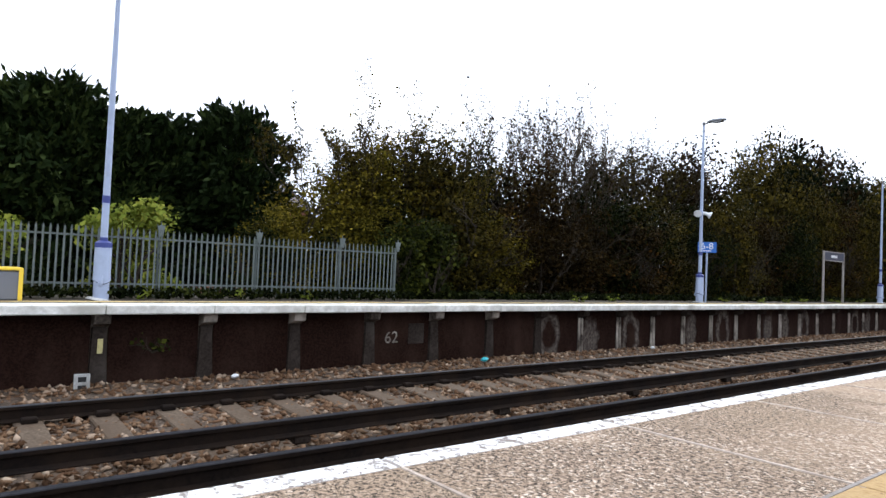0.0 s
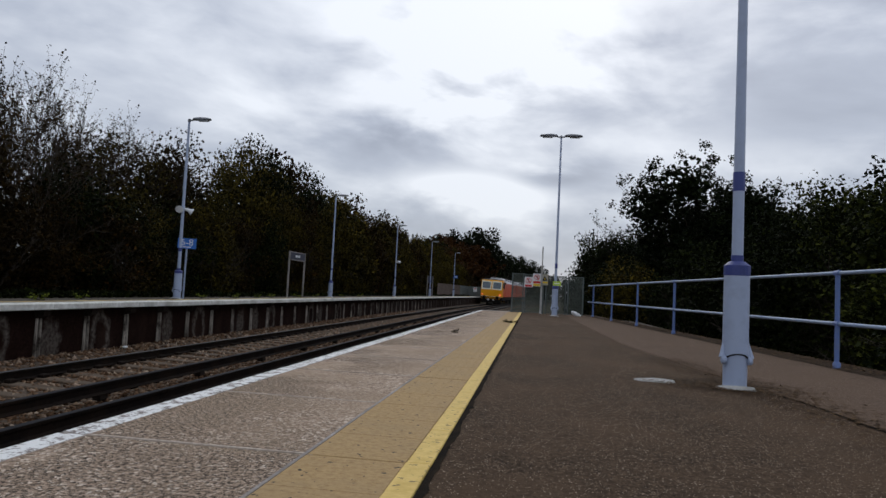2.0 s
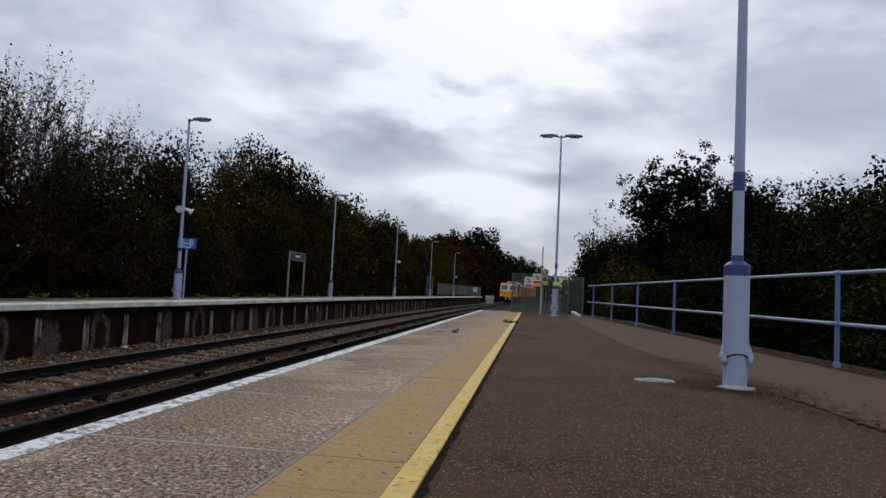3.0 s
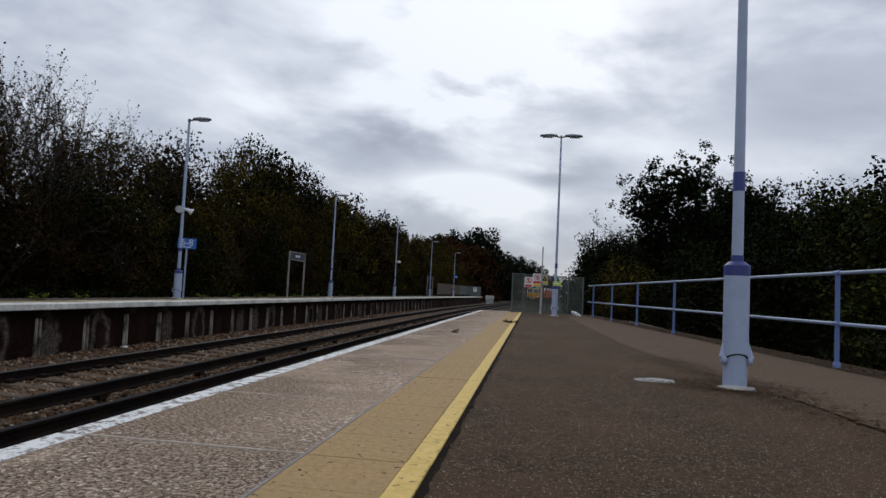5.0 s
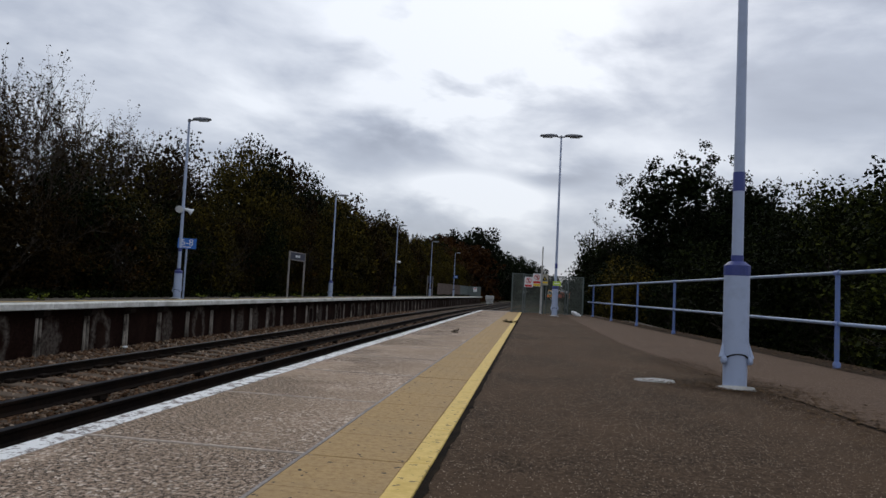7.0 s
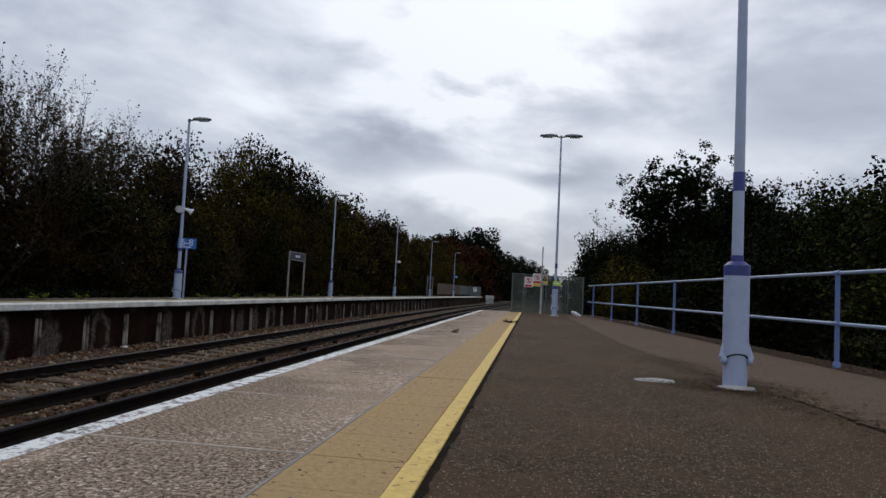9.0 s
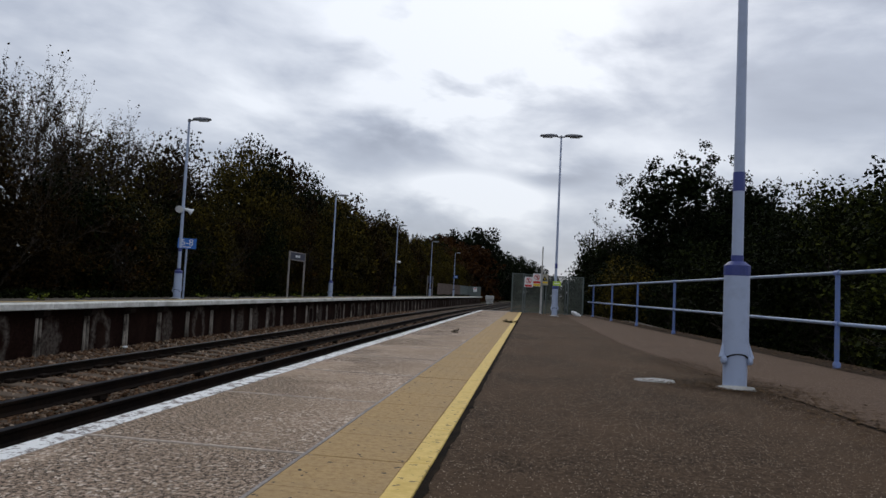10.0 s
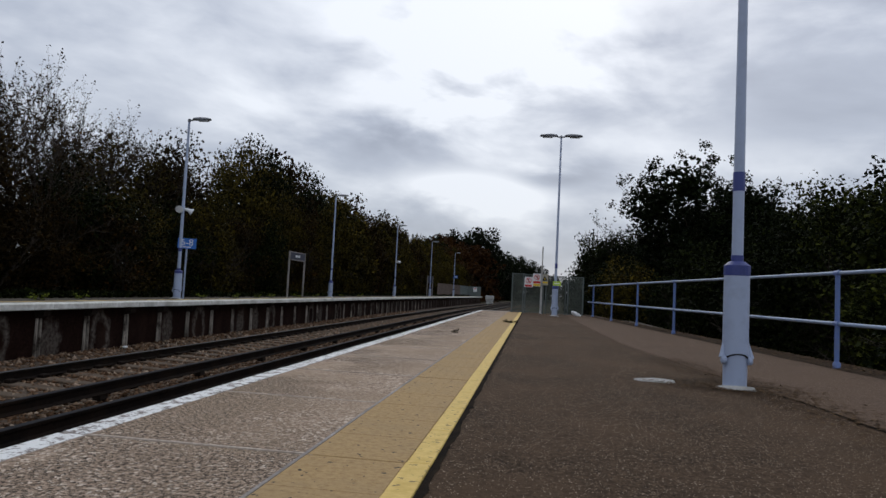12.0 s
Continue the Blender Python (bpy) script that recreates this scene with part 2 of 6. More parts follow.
def wall_panel(bloomed):
    def build(nt, p):
        f = noise_fac(nt, 34, 4, 0.7, "World")
        base = ramp_of(nt, f, [(0.4, (0.009, 0.0042, 0.0031)), (0.6, (0.022, 0.0104, 0.0076))])
        damp = ramp_of(nt, noise_fac(nt, 1.3, 4, 0.6, "World", (1, 1, 0.5)), [(0.45, (0, 0, 0)), (0.7, (0.6, 0.6, 0.6))])
        base = mix_col(nt, damp, base, (0.045, 0.026, 0.019))
        bump(nt, p, f, 0.5, 0.006)
        if bloomed:
            # pale lime bloom: a filled patch, a hoop or nothing, different on every panel
            def calc(op, a, b=None, clamp=False):
                n = nt.nodes.new("ShaderNodeMath")
                n.operation, n.use_clamp = op, clamp
                for i, v in enumerate((a, b)):
                    if isinstance(v, (int, float)):
                        n.inputs[i].default_value = v
                    elif v is not None:
                        nt.links.new(v, n.inputs[i])
                return n.outputs[0]
            rnd = nt.nodes.new("ShaderNodeObjectInfo").outputs["Random"]
            tc = nt.nodes.new("ShaderNodeTexCoord")
            s = nt.nodes.new("ShaderNodeSeparateXYZ")
            nt.links.new(tc.outputs["Object"], s.inputs[0])
            dy = calc("DIVIDE", calc("ADD", s.outputs[1], calc("MULTIPLY", calc("SUBTRACT", rnd, 0.2), 0.4)), 0.27)
            dz = calc("DIVIDE", calc("ADD", s.outputs[2], 0.70), 0.46)
            e = calc("SQRT", calc("ADD", calc("MULTIPLY", dy, dy), calc("MULTIPLY", dz, dz)))
            e = calc("ADD", e, calc("MULTIPLY", calc("SUBTRACT", noise_fac(nt, 2.4, 4, 0.6, "World"), 0.5), 1.6))
            hoop = calc("SUBTRACT", 1.0, calc("DIVIDE", calc("ABSOLUTE", calc("SUBTRACT", e, 0.92)), 0.38), True)
            fill = calc("MULTIPLY", calc("DIVIDE", calc("SUBTRACT", 1.1, e), 0.45, True), 0.75)
            is_fill = calc("LESS_THAN", calc("FRACT", calc("MULTIPLY", rnd, 7.0)), 0.55)
            shape = calc("ADD", calc("MULTIPLY", fill, is_fill), calc("MULTIPLY", hoop, calc("SUBTRACT", 1.0, is_fill)))
            shape = calc("MULTIPLY", shape, calc("GREATER_THAN", rnd, 0.22))
            grit = ramp_of(nt, noise_fac(nt, 12, 4, 0.7, "World"), [(0.35, (0.1, 0.1, 0.1)), (0.65, (0.85, 0.85, 0.85))])
            base = mix_col(nt, calc("MULTIPLY", shape, grit), base, (0.19, 0.165, 0.14))
        nt.links.new(base, p.inputs["Base Color"])
    return build


PANEL = mat("dark_stained_concrete", wall_panel(False), 0.95, spec=0.05)
PANEL_BLOOM = mat("lime_bloomed_concrete", wall_panel(True), 0.95, spec=0.05)
PIER = mat("streaked_concrete_pier", two_scale((0.035, 0.028, 0.023), (0.10, 0.083, 0.069), (0.40, 0.35, 0.30), 26, 2.2, 0.4, 0.006, spec_lo=0.40), 0.95, spec=0.05)
# dark concrete, also the painted shade under the far coping
PIER_DARK = mat("dark_shaded_concrete_pier", two_scale((0.020, 0.015, 0.012), (0.04, 0.031, 0.026), (0.065, 0.055, 0.047), 26, 1.7, 0.4, 0.006, spec_lo=0.5), 0.95, spec=0.05)
RAIL_SIDE = mat("rusty_rail_steel", two_scale((0.007, 0.0055, 0.005), (0.014, 0.010, 0.008), (0.020, 0.013, 0.009), 30, 2.0), 0.9, spec=0.05)
RAIL_TOP = mat("polished_rail_head", two_scale((0.022, 0.023, 0.026), (0.045, 0.046, 0.050), (0.028, 0.028, 0.030), 20, 1.0, 0.1, 0.001), 0.6, 0.2)
COND_TOP = mat("conductor_rail_head", two_scale((0.010, 0.010, 0.012), (0.022, 0.022, 0.026), (0.014, 0.014, 0.016), 20, 1.0, 0.1, 0.001), 0.75, 0.0, 0.1)
SLEEPER = mat("weathered_sleeper", two_scale((0.06, 0.043, 0.029), (0.135, 0.10, 0.07), (0.075, 0.05, 0.032), 30, 2.5, 0.5, 0.008), 0.9, spec=0.2)


def stone_build(nt, p):
    g = nt.nodes.new("ShaderNodeNewGeometry")
    col = ramp_of(nt, g.outputs["Random Per Island"], [(0.0, (0.028, 0.015, 0.008)), (0.35, (0.10, 0.054, 0.029)), (0.75, (0.175, 0.112, 0.068)), (1.0, (0.40, 0.31, 0.23))])
    f = noise_fac(nt, 0.7, 4, 0.6, "World")
    col = mix_col(nt, ramp_of(nt, f, [(0.4, (0, 0, 0)), (0.7, (0.55, 0.55, 0.55))]), col, (0.15, 0.085, 0.05))
    nt.links.new(col, p.inputs["Base Color"])


STONE = mat("ballast_stone", stone_build, 0.95, spec=0.05)
BED = mat("ballast_bed", two_scale((0.035, 0.027, 0.021), (0.16, 0.12, 0.09), (0.06, 0.042, 0.03), 24, 1.2, 1.0, 0.03), 0.95, spec=0.1)
DIRT = mat("leaf_mould", two_scale((0.012, 0.008, 0.005), (0.075, 0.052, 0.035), (0.045, 0.031, 0.021), 45, 2.5, 0.8, 0.01), 0.95, spec=0.05)
SOIL = mat("grassy_earth", two_scale((0.028, 0.030, 0.014), (0.06, 0.058, 0.028), (0.05, 0.038, 0.024), 9, 0.4, 0.8, 0.04), 0.95, spec=0.1)
GREY_POLE = mat("pale_blue_grey_paint", paint((0.33, 0.39, 0.53), (0.22, 0.25, 0.32), 5, 0.55), 0.45, spec=0.4)
BLUE = mat("dark_blue_paint", paint((0.035, 0.05, 0.20), (0.03, 0.035, 0.10), 6, 0.6), 0.45, spec=0.4)
RAIL_WORN = mat("worn_blue_grey_handrail", paint((0.22, 0.29, 0.42), (0.32, 0.34, 0.36), 7, 0.9), 0.45, spec=0.4)
RAIL_BLUE = mat("mid_blue_handrail_paint", paint((0.105, 0.165, 0.37), (0.16, 0.18, 0.23), 7, 0.8), 0.45, spec=0.4)
LAMP_GREY = mat("grey_lamp_housing", paint((0.15, 0.155, 0.17), (0.08, 0.08, 0.085), 6, 0.5), 0.5)
LENS = mat("lamp_bowl", paint((0.40, 0.42, 0.45), (0.28, 0.29, 0.3), 5, 0.4), 0.25, spec=0.5)
GALV = mat("galvanised_steel", paint((0.125, 0.147, 0.142), (0.065, 0.082, 0.078), 4, 0.7), 0.65, 0.12)
GALV_DARK = mat("dull_galvanised_steel", paint((0.10, 0.12, 0.115), (0.06, 0.075, 0.07), 4, 0.7), 0.7, 0.1)
WHITE = mat("white_plastic", paint((0.70, 0.71, 0.72), (0.42, 0.42, 0.42), 5, 0.4), 0.5)
BLACK = mat("black_rubber", paint((0.015, 0.015, 0.016), (0.03, 0.028, 0.026), 6, 0.5), 0.6)
CEMENT = mat("pale_cement", two_scale((0.36, 0.36, 0.35), (0.55, 0.55, 0.53), (0.25, 0.24, 0.22), 40, 3), 0.9)


def leaf_mat(name, stops, rough=0.7, patch=0.9):
    """Tone varies from leaf to leaf, from spray to spray and from plant to plant."""
    def build(nt, p):
        g = nt.nodes.new("ShaderNodeNewGeometry")
        info = nt.nodes.new("ShaderNodeObjectInfo")
        total = None
        for src, k, off in ((info.outputs["Random"], 0.22, -0.11), (g.outputs["Random Per Island"], 0.62, 0.19 - 0.5 * patch), (noise_fac(nt, 1.1, 3, 0.6, "World"), patch, 0.0)):
            a = nt.nodes.new("ShaderNodeMath")
            a.operation = "MULTIPLY_ADD"
            nt.links.new(src, a.inputs[0])
            a.inputs[1].default_value, a.inputs[2].default_value = k, off
            if total is not None:
                b = nt.nodes.new("ShaderNodeMath")
                nt.links.new(total, b.inputs[0])
                nt.links.new(a.outputs[0], b.inputs[1])
                total = b.outputs[0]
            else:
                total = a.outputs[0]
        nt.links.new(ramp_of(nt, total, stops), p.inputs["Base Color"])
    return mat(name, build, rough, spec=0.03)


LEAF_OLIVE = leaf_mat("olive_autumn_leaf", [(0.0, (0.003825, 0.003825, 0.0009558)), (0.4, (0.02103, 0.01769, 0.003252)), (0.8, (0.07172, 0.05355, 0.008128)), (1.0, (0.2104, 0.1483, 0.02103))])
LEAF_GOLD = leaf_mat("golden_olive_leaf", [(0.0, (0.01188, 0.01139, 0.001782)), (0.4, (0.06138, 0.05148, 0.00594)), (0.8, (0.1485, 0.1139, 0.01287)), (1.0, (0.2673, 0.198, 0.02772))])
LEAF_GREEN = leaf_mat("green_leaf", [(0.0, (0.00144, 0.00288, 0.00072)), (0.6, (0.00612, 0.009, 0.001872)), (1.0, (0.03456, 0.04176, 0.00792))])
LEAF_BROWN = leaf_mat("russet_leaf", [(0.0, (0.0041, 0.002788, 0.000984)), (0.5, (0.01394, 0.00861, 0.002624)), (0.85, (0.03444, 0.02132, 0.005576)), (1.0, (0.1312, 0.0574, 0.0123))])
LEAF_RUST = leaf_mat("copper_autumn_leaf", [(0.0, (0.00992, 0.004464, 0.001786)), (0.5, (0.03373, 0.01389, 0.004166)), (1.0, (0.08432, 0.03571, 0.008928))])
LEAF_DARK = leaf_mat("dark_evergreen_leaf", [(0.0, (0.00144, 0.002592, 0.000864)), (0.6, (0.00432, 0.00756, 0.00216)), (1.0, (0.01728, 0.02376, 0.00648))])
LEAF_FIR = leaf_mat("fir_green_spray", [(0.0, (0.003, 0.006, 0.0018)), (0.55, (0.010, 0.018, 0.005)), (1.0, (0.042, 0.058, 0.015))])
LEAF_YELLOW = leaf_mat("yellow_green_leaf", [(0.0, (0.06, 0.085, 0.012)), (0.6, (0.14, 0.17, 0.025)), (1.0, (0.24, 0.24, 0.04))])
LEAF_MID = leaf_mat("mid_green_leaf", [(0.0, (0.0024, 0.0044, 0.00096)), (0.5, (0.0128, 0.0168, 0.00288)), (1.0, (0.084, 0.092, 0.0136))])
BARK = mat("grey_brown_bark", two_scale((0.020, 0.016, 0.012), (0.050, 0.040, 0.032), (0.032, 0.026, 0.018), 18, 2, 0.6, 0.01), 0.9, spec=0.1)


# ---- geometry helpers ----
class Geo:
    """Collects vertices and faces of one mesh."""

    def __init__(self):
        self.v, self.f, self.m = [], [], []

    def add(self, verts, faces, mi=0):
        o = len(self.v)
        self.v.extend(verts)
        self.f.extend(tuple(o + i for i in f) for f in faces)
        self.m.extend([mi] * len(faces))
        return self

    def box(self, x0, x1, y0, y1, z0, z1, mi=0, c=0.0):
        """A box, its upright edges and upper rim chamfered by c."""
        if c <= 0:
            vs = [(x, y, z) for z in (z0, z1) for x, y in ((x0, y0), (x1, y0), (x1, y1), (x0, y1))]
            return self.add(vs, [(3, 2, 1, 0), (4, 5, 6, 7), (0, 1, 5, 4), (1, 2, 6, 5), (2, 3, 7, 6), (3, 0, 4, 7)], mi)
        ring = lambda i, z: [(x0 + i, y0 + i, z), (x1 - i, y0 + i, z), (x1 - i, y1 - i, z), (x0 + i, y1 - i, z)]
        vs = ring(c, z0) + ring(0, z0 + c) + ring(0, z1 - c) + ring(c, z1)
        fs = [(3, 2, 1, 0), (12, 13, 14, 15)]
        for k in range(3):
            for i in range(4):
                j = (i + 1) % 4
                fs.append((4 * k + i, 4 * k + j, 4 * k + 4 + j, 4 * k + 4 + i))
        return self.add(vs, fs, mi)

    def tube(self, pts, radii, sides=8, mi=0, caps=True):
        pts = [Vector(p) for p in pts]
        if isinstance(radii, (int, float)):
            radii = [radii] * len(pts)
        vs, fs = [], []
        for i, p in enumerate(pts):
            d = (pts[min(i + 1, len(pts) - 1)] - pts[max(i - 1, 0)])
            d = d.normalized() if d.length > 1e-9 else Vector((0, 0, 1))
            a = d.cross(Vector((0, 1, 0)) if abs(d.y) < 0.9 else Vector((1, 0, 0))).normalized()
            b = d.cross(a)
            for k in range(sides):
                t = 2 * math.pi * k / sides
                vs.append(tuple(p + radii[i] * (math.cos(t) * a + math.sin(t) * b)))
        for i in range(len(pts) - 1):
            for k in range(sides):
                j = (k + 1) % sides
                fs.append((i * sides + k, i * sides + j, (i + 1) * sides + j, (i + 1) * sides + k))
        if caps:
            fs.append(tuple(range(sides - 1, -1, -1)))
            fs.append(tuple(range((len(pts) - 1) * sides, len(pts) * sides)))
        return self.add(vs, fs, mi)

    def sweep(self, profile, stations, place, closed=True, caps=True, mi=0):
        """A profile of (across, up) carried along stations; place(across, station, up) gives each point."""
        n = len(profile)
        vs = [place(a, y, z) for y in stations for a, z in profile]
        fs = []
        for i in range(len(stations) - 1):
            for k in range(n if closed else n - 1):
                j = (k + 1) % n
                fs.append((i * n + k, i * n + j, (i + 1) * n + j, (i + 1) * n + k))
        if caps and closed:
            fs.append(tuple(range(n - 1, -1, -1)))
            fs.append(tuple(range((len(stations) - 1) * n, len(stations) * n)))
        return self.add(vs, fs, mi)

    def mesh(self, name, mats, smooth=False):
        me = bpy.data.meshes.new(name)
        me.from_pydata(self.v, [], self.f)
        for m in mats if isinstance(mats, (list, tuple)) else [mats]:
            me.materials.append(m)
        if any(self.m):
            me.polygons.foreach_set("material_index", self.m)
        if smooth:
            me.polygons.foreach_set("use_smooth", [True] * len(self.f))
        me.update()
        bm = bmesh.new()
        bm.from_mesh(me)
        if len(bm.faces) < 20000:
            bmesh.ops.recalc_face_normals(bm, faces=bm.faces)
            bm.to_mesh(me)
        bm.free()
        if smooth:
            me.set_sharp_from_angle(angle=radians(38))
        return me


def part(name, geo, mats, parent=None, label="", smooth=False):
    me = geo if isinstance(geo, bpy.types.Mesh) else geo.mesh(name, mats, smooth)
    ob = new(name, me)
    if parent:
        ob.parent = parent
    return tagged(ob, label)


def thing(name, label, category, m=None, group="", kind=""):
    ob = new(name)
    if m is not None:
        ob.matrix_basis = m
    return tagged(ob, label, category, group, kind)


def bend(y):
    """How far the line has swung to the right at y."""
    return max(0.0, y - 27.0) ** 2 / 2450.0


def along(x0):
    return lambda a, y, z: (x0 + a + bend(y), y, z)


def steps(a, b, fine=6.0):
    n = max(1, int(abs(b - a) / fine))
    return [a + (b - a) * i / n for i in range(n + 1)]


rng = np.random.default_rng(5)

# ---- plan, in metres ----
NEAR_EDGE, FAR_EDGE = -1.73, -8.62
RAIL_Z = -0.915
NEAR_TRACK, FAR_TRACK = -3.25, -6.86
NEAR_END, FAR_END = 22.6, 92.0

# ---- ground: one sheet to the horizon ----
g = Geo()
xs = [-1500, -400, -120, -60, -30, -14, -10.2, -9.0, -1.75, 3.6, 6, 12, 30, 60, 120, 400, 1500]
ys = [-1500, -300, -100, -40, -20, 0, 20, 23, 26, 40, 60, 80, 100, 130, 160, 200, 260, 340, 500, 900, 1800]
for y in ys:
    for x in xs:
        z = -1.22
        g.v.append((x + (bend(min(y, 340.0)) if abs(x) < 100 else 0), y, z))
W = len(xs)
for j in range(len(ys) - 1):
    for i in range(W - 1):
        g.f.append((j * W + i, j * W + i + 1, (j + 1) * W + i + 1, (j + 1) * W + i))
        g.m.append(0)
tagged(part("ground", g, SOIL), "rough grassy earth round the railway", "ground", kind="structure")

# ballast bed under both tracks
g = Geo()
prof = [(-8.95, -1.22), (-8.95, -0.99), (-8.45, -1.0), (-8.12, -1.06), (-7.95, -1.110), (-5.75, -1.142), (-5.45, -1.095), (-4.75, -1.085), (-4.5, -1.11), (-2.1, -1.12), (-1.75, -1.06), (-1.75, -1.22)]
g.sweep(prof, steps(-12, 420, 6), along(0))
tagged(part("trackbed", g, BED), "brown stone ballast bed under two tracks", "ballast", kind="structure")

# ---- near platform ----
platform = thing("platform_near", "paved station platform with white and yellow edge lines", "platform", kind="structure")
g = Geo()
g.box(NEAR_EDGE + 0.25, 3.45, -14, NEAR_END, -1.22, -0.10)
part("base", g, FAR_TOP, platform)
g = Geo()
surf_y = steps(-14, NEAR_END, 0.6)
right_x = lambda y: 3.42 - 0.0905 * (y - 7.19)
g.add([p for y in surf_y for p in ((-0.30, y, -0.10), (-0.30, y, 0.0), (right_x(y), y, 0.0), (right_x(y), y, -0.10))],
      [(4 * i + k, 4 * i + k + 1, 4 * i + 5 + k, 4 * i + 4 + k) for i in range(len(surf_y) - 1) for k in range(3)])
part("asphalt", g, ASPHALT, platform, "dark grey asphalt with pale chippings")
# older, paler asphalt along the railing, with a ragged edge
g = Geo()
seam = [(-14.0, 1.95), (0.0, 1.9), (3.6, 1.80), (4.5, 1.74), (6.2, 1.49), (9.0, 1.24), (14.8, 1.12), (19.0, 1.10), (22.5, 1.08)]
sy = steps(-14, NEAR_END - 0.1, 0.25)
sx = [float(np.interp(y, [s[0] for s in seam], [s[1] for s in seam])) + 0.035 * noise.noise((y * 1.7, 3.1, 0)) + 0.02 * noise.noise((y * 6, 9, 0)) for y in sy]
g.add([p for x, y in zip(sx, sy) for p in ((x, y, 0.001), (x + 0.012, y, 0.008), (right_x(y) - 0.34, y, 0.008), (right_x(y) - 0.335, y, 0.001))],
      [(4 * i + k, 4 * i + k + 1, 4 * i + 5 + k, 4 * i + 4 + k) for i in range(len(sy) - 1) for k in range(3)])
part("old_asphalt", g, ASPHALT_OLD, platform, "paler worn asphalt strip beside the railing")
g = Geo()
g.add([p for x, y in zip(sx, sy) for p in ((x - 0.025 - 0.015 * noise.noise((y * 4, 1, 7)), y, 0.004), (x + 0.004, y, 0.004))],
      [(2 * i, 2 * i + 1, 2 * i + 3, 2 * i + 2) for i in range(len(sy) - 1) if sy[i] < 4.6])
part("seam", g, JOINT, platform)
g = Geo()
g.add([p for y in surf_y for p in ((right_x(y) - 0.01, y, 0.012), (right_x(y) - 0.01, y, -0.3), (right_x(y) + 0.10, y, -0.3), (right_x(y) + 0.10, y, 0.012))],
      [(4 * i + k, 4 * i + (k + 1) % 4, 4 * i + 4 + (k + 1) % 4, 4 * i + 4 + k) for i in range(len(surf_y) - 1) for k in range(4)])
part("kerb", g, PIER_DARK, platform, "dirty concrete kerb under the railing")
g = Geo()
g.add([p for y in surf_y for p in ((right_x(y) - 0.37 - 0.05 * noise.noise((y * 2.3, 0, 3)), y, 0.009), (right_x(y) - 0.31, y, 0.022), (right_x(y) - 0.01, y, 0.030 + 0.015 * noise.noise((y * 3, 2, 0))))],
      [(3 * i + k, 3 * i + k + 1, 3 * i + 4 + k, 3 * i + 3 + k) for i in range(len(surf_y) - 1) for k in range(2)])
part("soil_strip", g, DIRT, platform, "strip of dirt and leaf mould under the railing")
# joints
g = Geo()
g.box(-0.318, -0.298, -14, NEAR_END, -0.09, -0.004)
sy2 = steps(-14, NEAR_END - 0.1, 0.06)
g.add([p for q in sy2 for p in ((-0.3, q, 0.003), (-0.286 + 0.010 * noise.noise((q * 3.1, 5, 2)) + 0.022 * noise.noise((q * 13, 5, 2)), q, 0.003))], [(2 * i, 2 * i + 1, 2 * i + 3, 2 * i + 2) for i in range(len(sy2) - 1)])
part("joint", g, JOINT, platform)
g = Geo()
g.box(NEAR_EDGE + 0.02, -0.74, -14, NEAR_END, -0.10, -0.0015)
part("mortar_bed", g, MORTAR, platform)

# ---- far platform ----
far = thing("platform_far", "raised station platform with white coping on dark concrete wall", "platform", kind="structure")
g = Geo()
g.sweep([(-8.95, -1.2), (-8.95, -0.14), (-8.93, -0.012), (-11.2, 0.0), (-11.2, -1.2)], steps(-14, FAR_END, 3), along(0))
part("base", g, FAR_TOP, far)
g = Geo()
g.sweep([(-9.32, -0.004), (-9.32, 0.004), (-9.20, 0.003), (-9.20, -0.004)], steps(-14, FAR_END, 3), along(0))
part("yellow_line", g, FAR_LINE, far)
PITCH, FIRST = 1.305, 1.75
n_back = 10
coping = Geo().box(-0.43, 0.0, -PITCH / 2 + 0.006, PITCH / 2 - 0.006, -0.115, 0.0, c=0.012).mesh("coping", COPING)
panel = Geo().box(-0.05, 0.0, -PITCH / 2 + 0.10, PITCH / 2 - 0.10, -1.1, -0.115).mesh("panel", PANEL)
panel_bloom = Geo().box(-0.05, 0.0, -PITCH / 2 + 0.07, PITCH / 2 - 0.07, -1.1, -0.115).mesh("panel", PANEL_BLOOM)
pg = Geo()
pg.add([(-0.08, -0.11, -1.12), (0.05, -0.11, -1.12), (0.05, 0.11, -1.12), (-0.08, 0.11, -1.12), (-0.08, -0.10, -0.32), (0.03, -0.075, -0.32), (0.03, 0.075, -0.32), (-0.08, 0.10, -0.32),
        (-0.08, -0.10, -0.12), (0.02, -0.08, -0.12), (0.02, 0.08, -0.12), (-0.08, 0.10, -0.12)],
       [(0, 1, 5, 4), (1, 2, 6, 5), (2, 3, 7, 6), (4, 5, 9, 8), (5, 6, 10, 9), (6, 7, 11, 10), (8, 9, 10, 11)])
pier_dark = pg.mesh("pier", PIER_DARK)
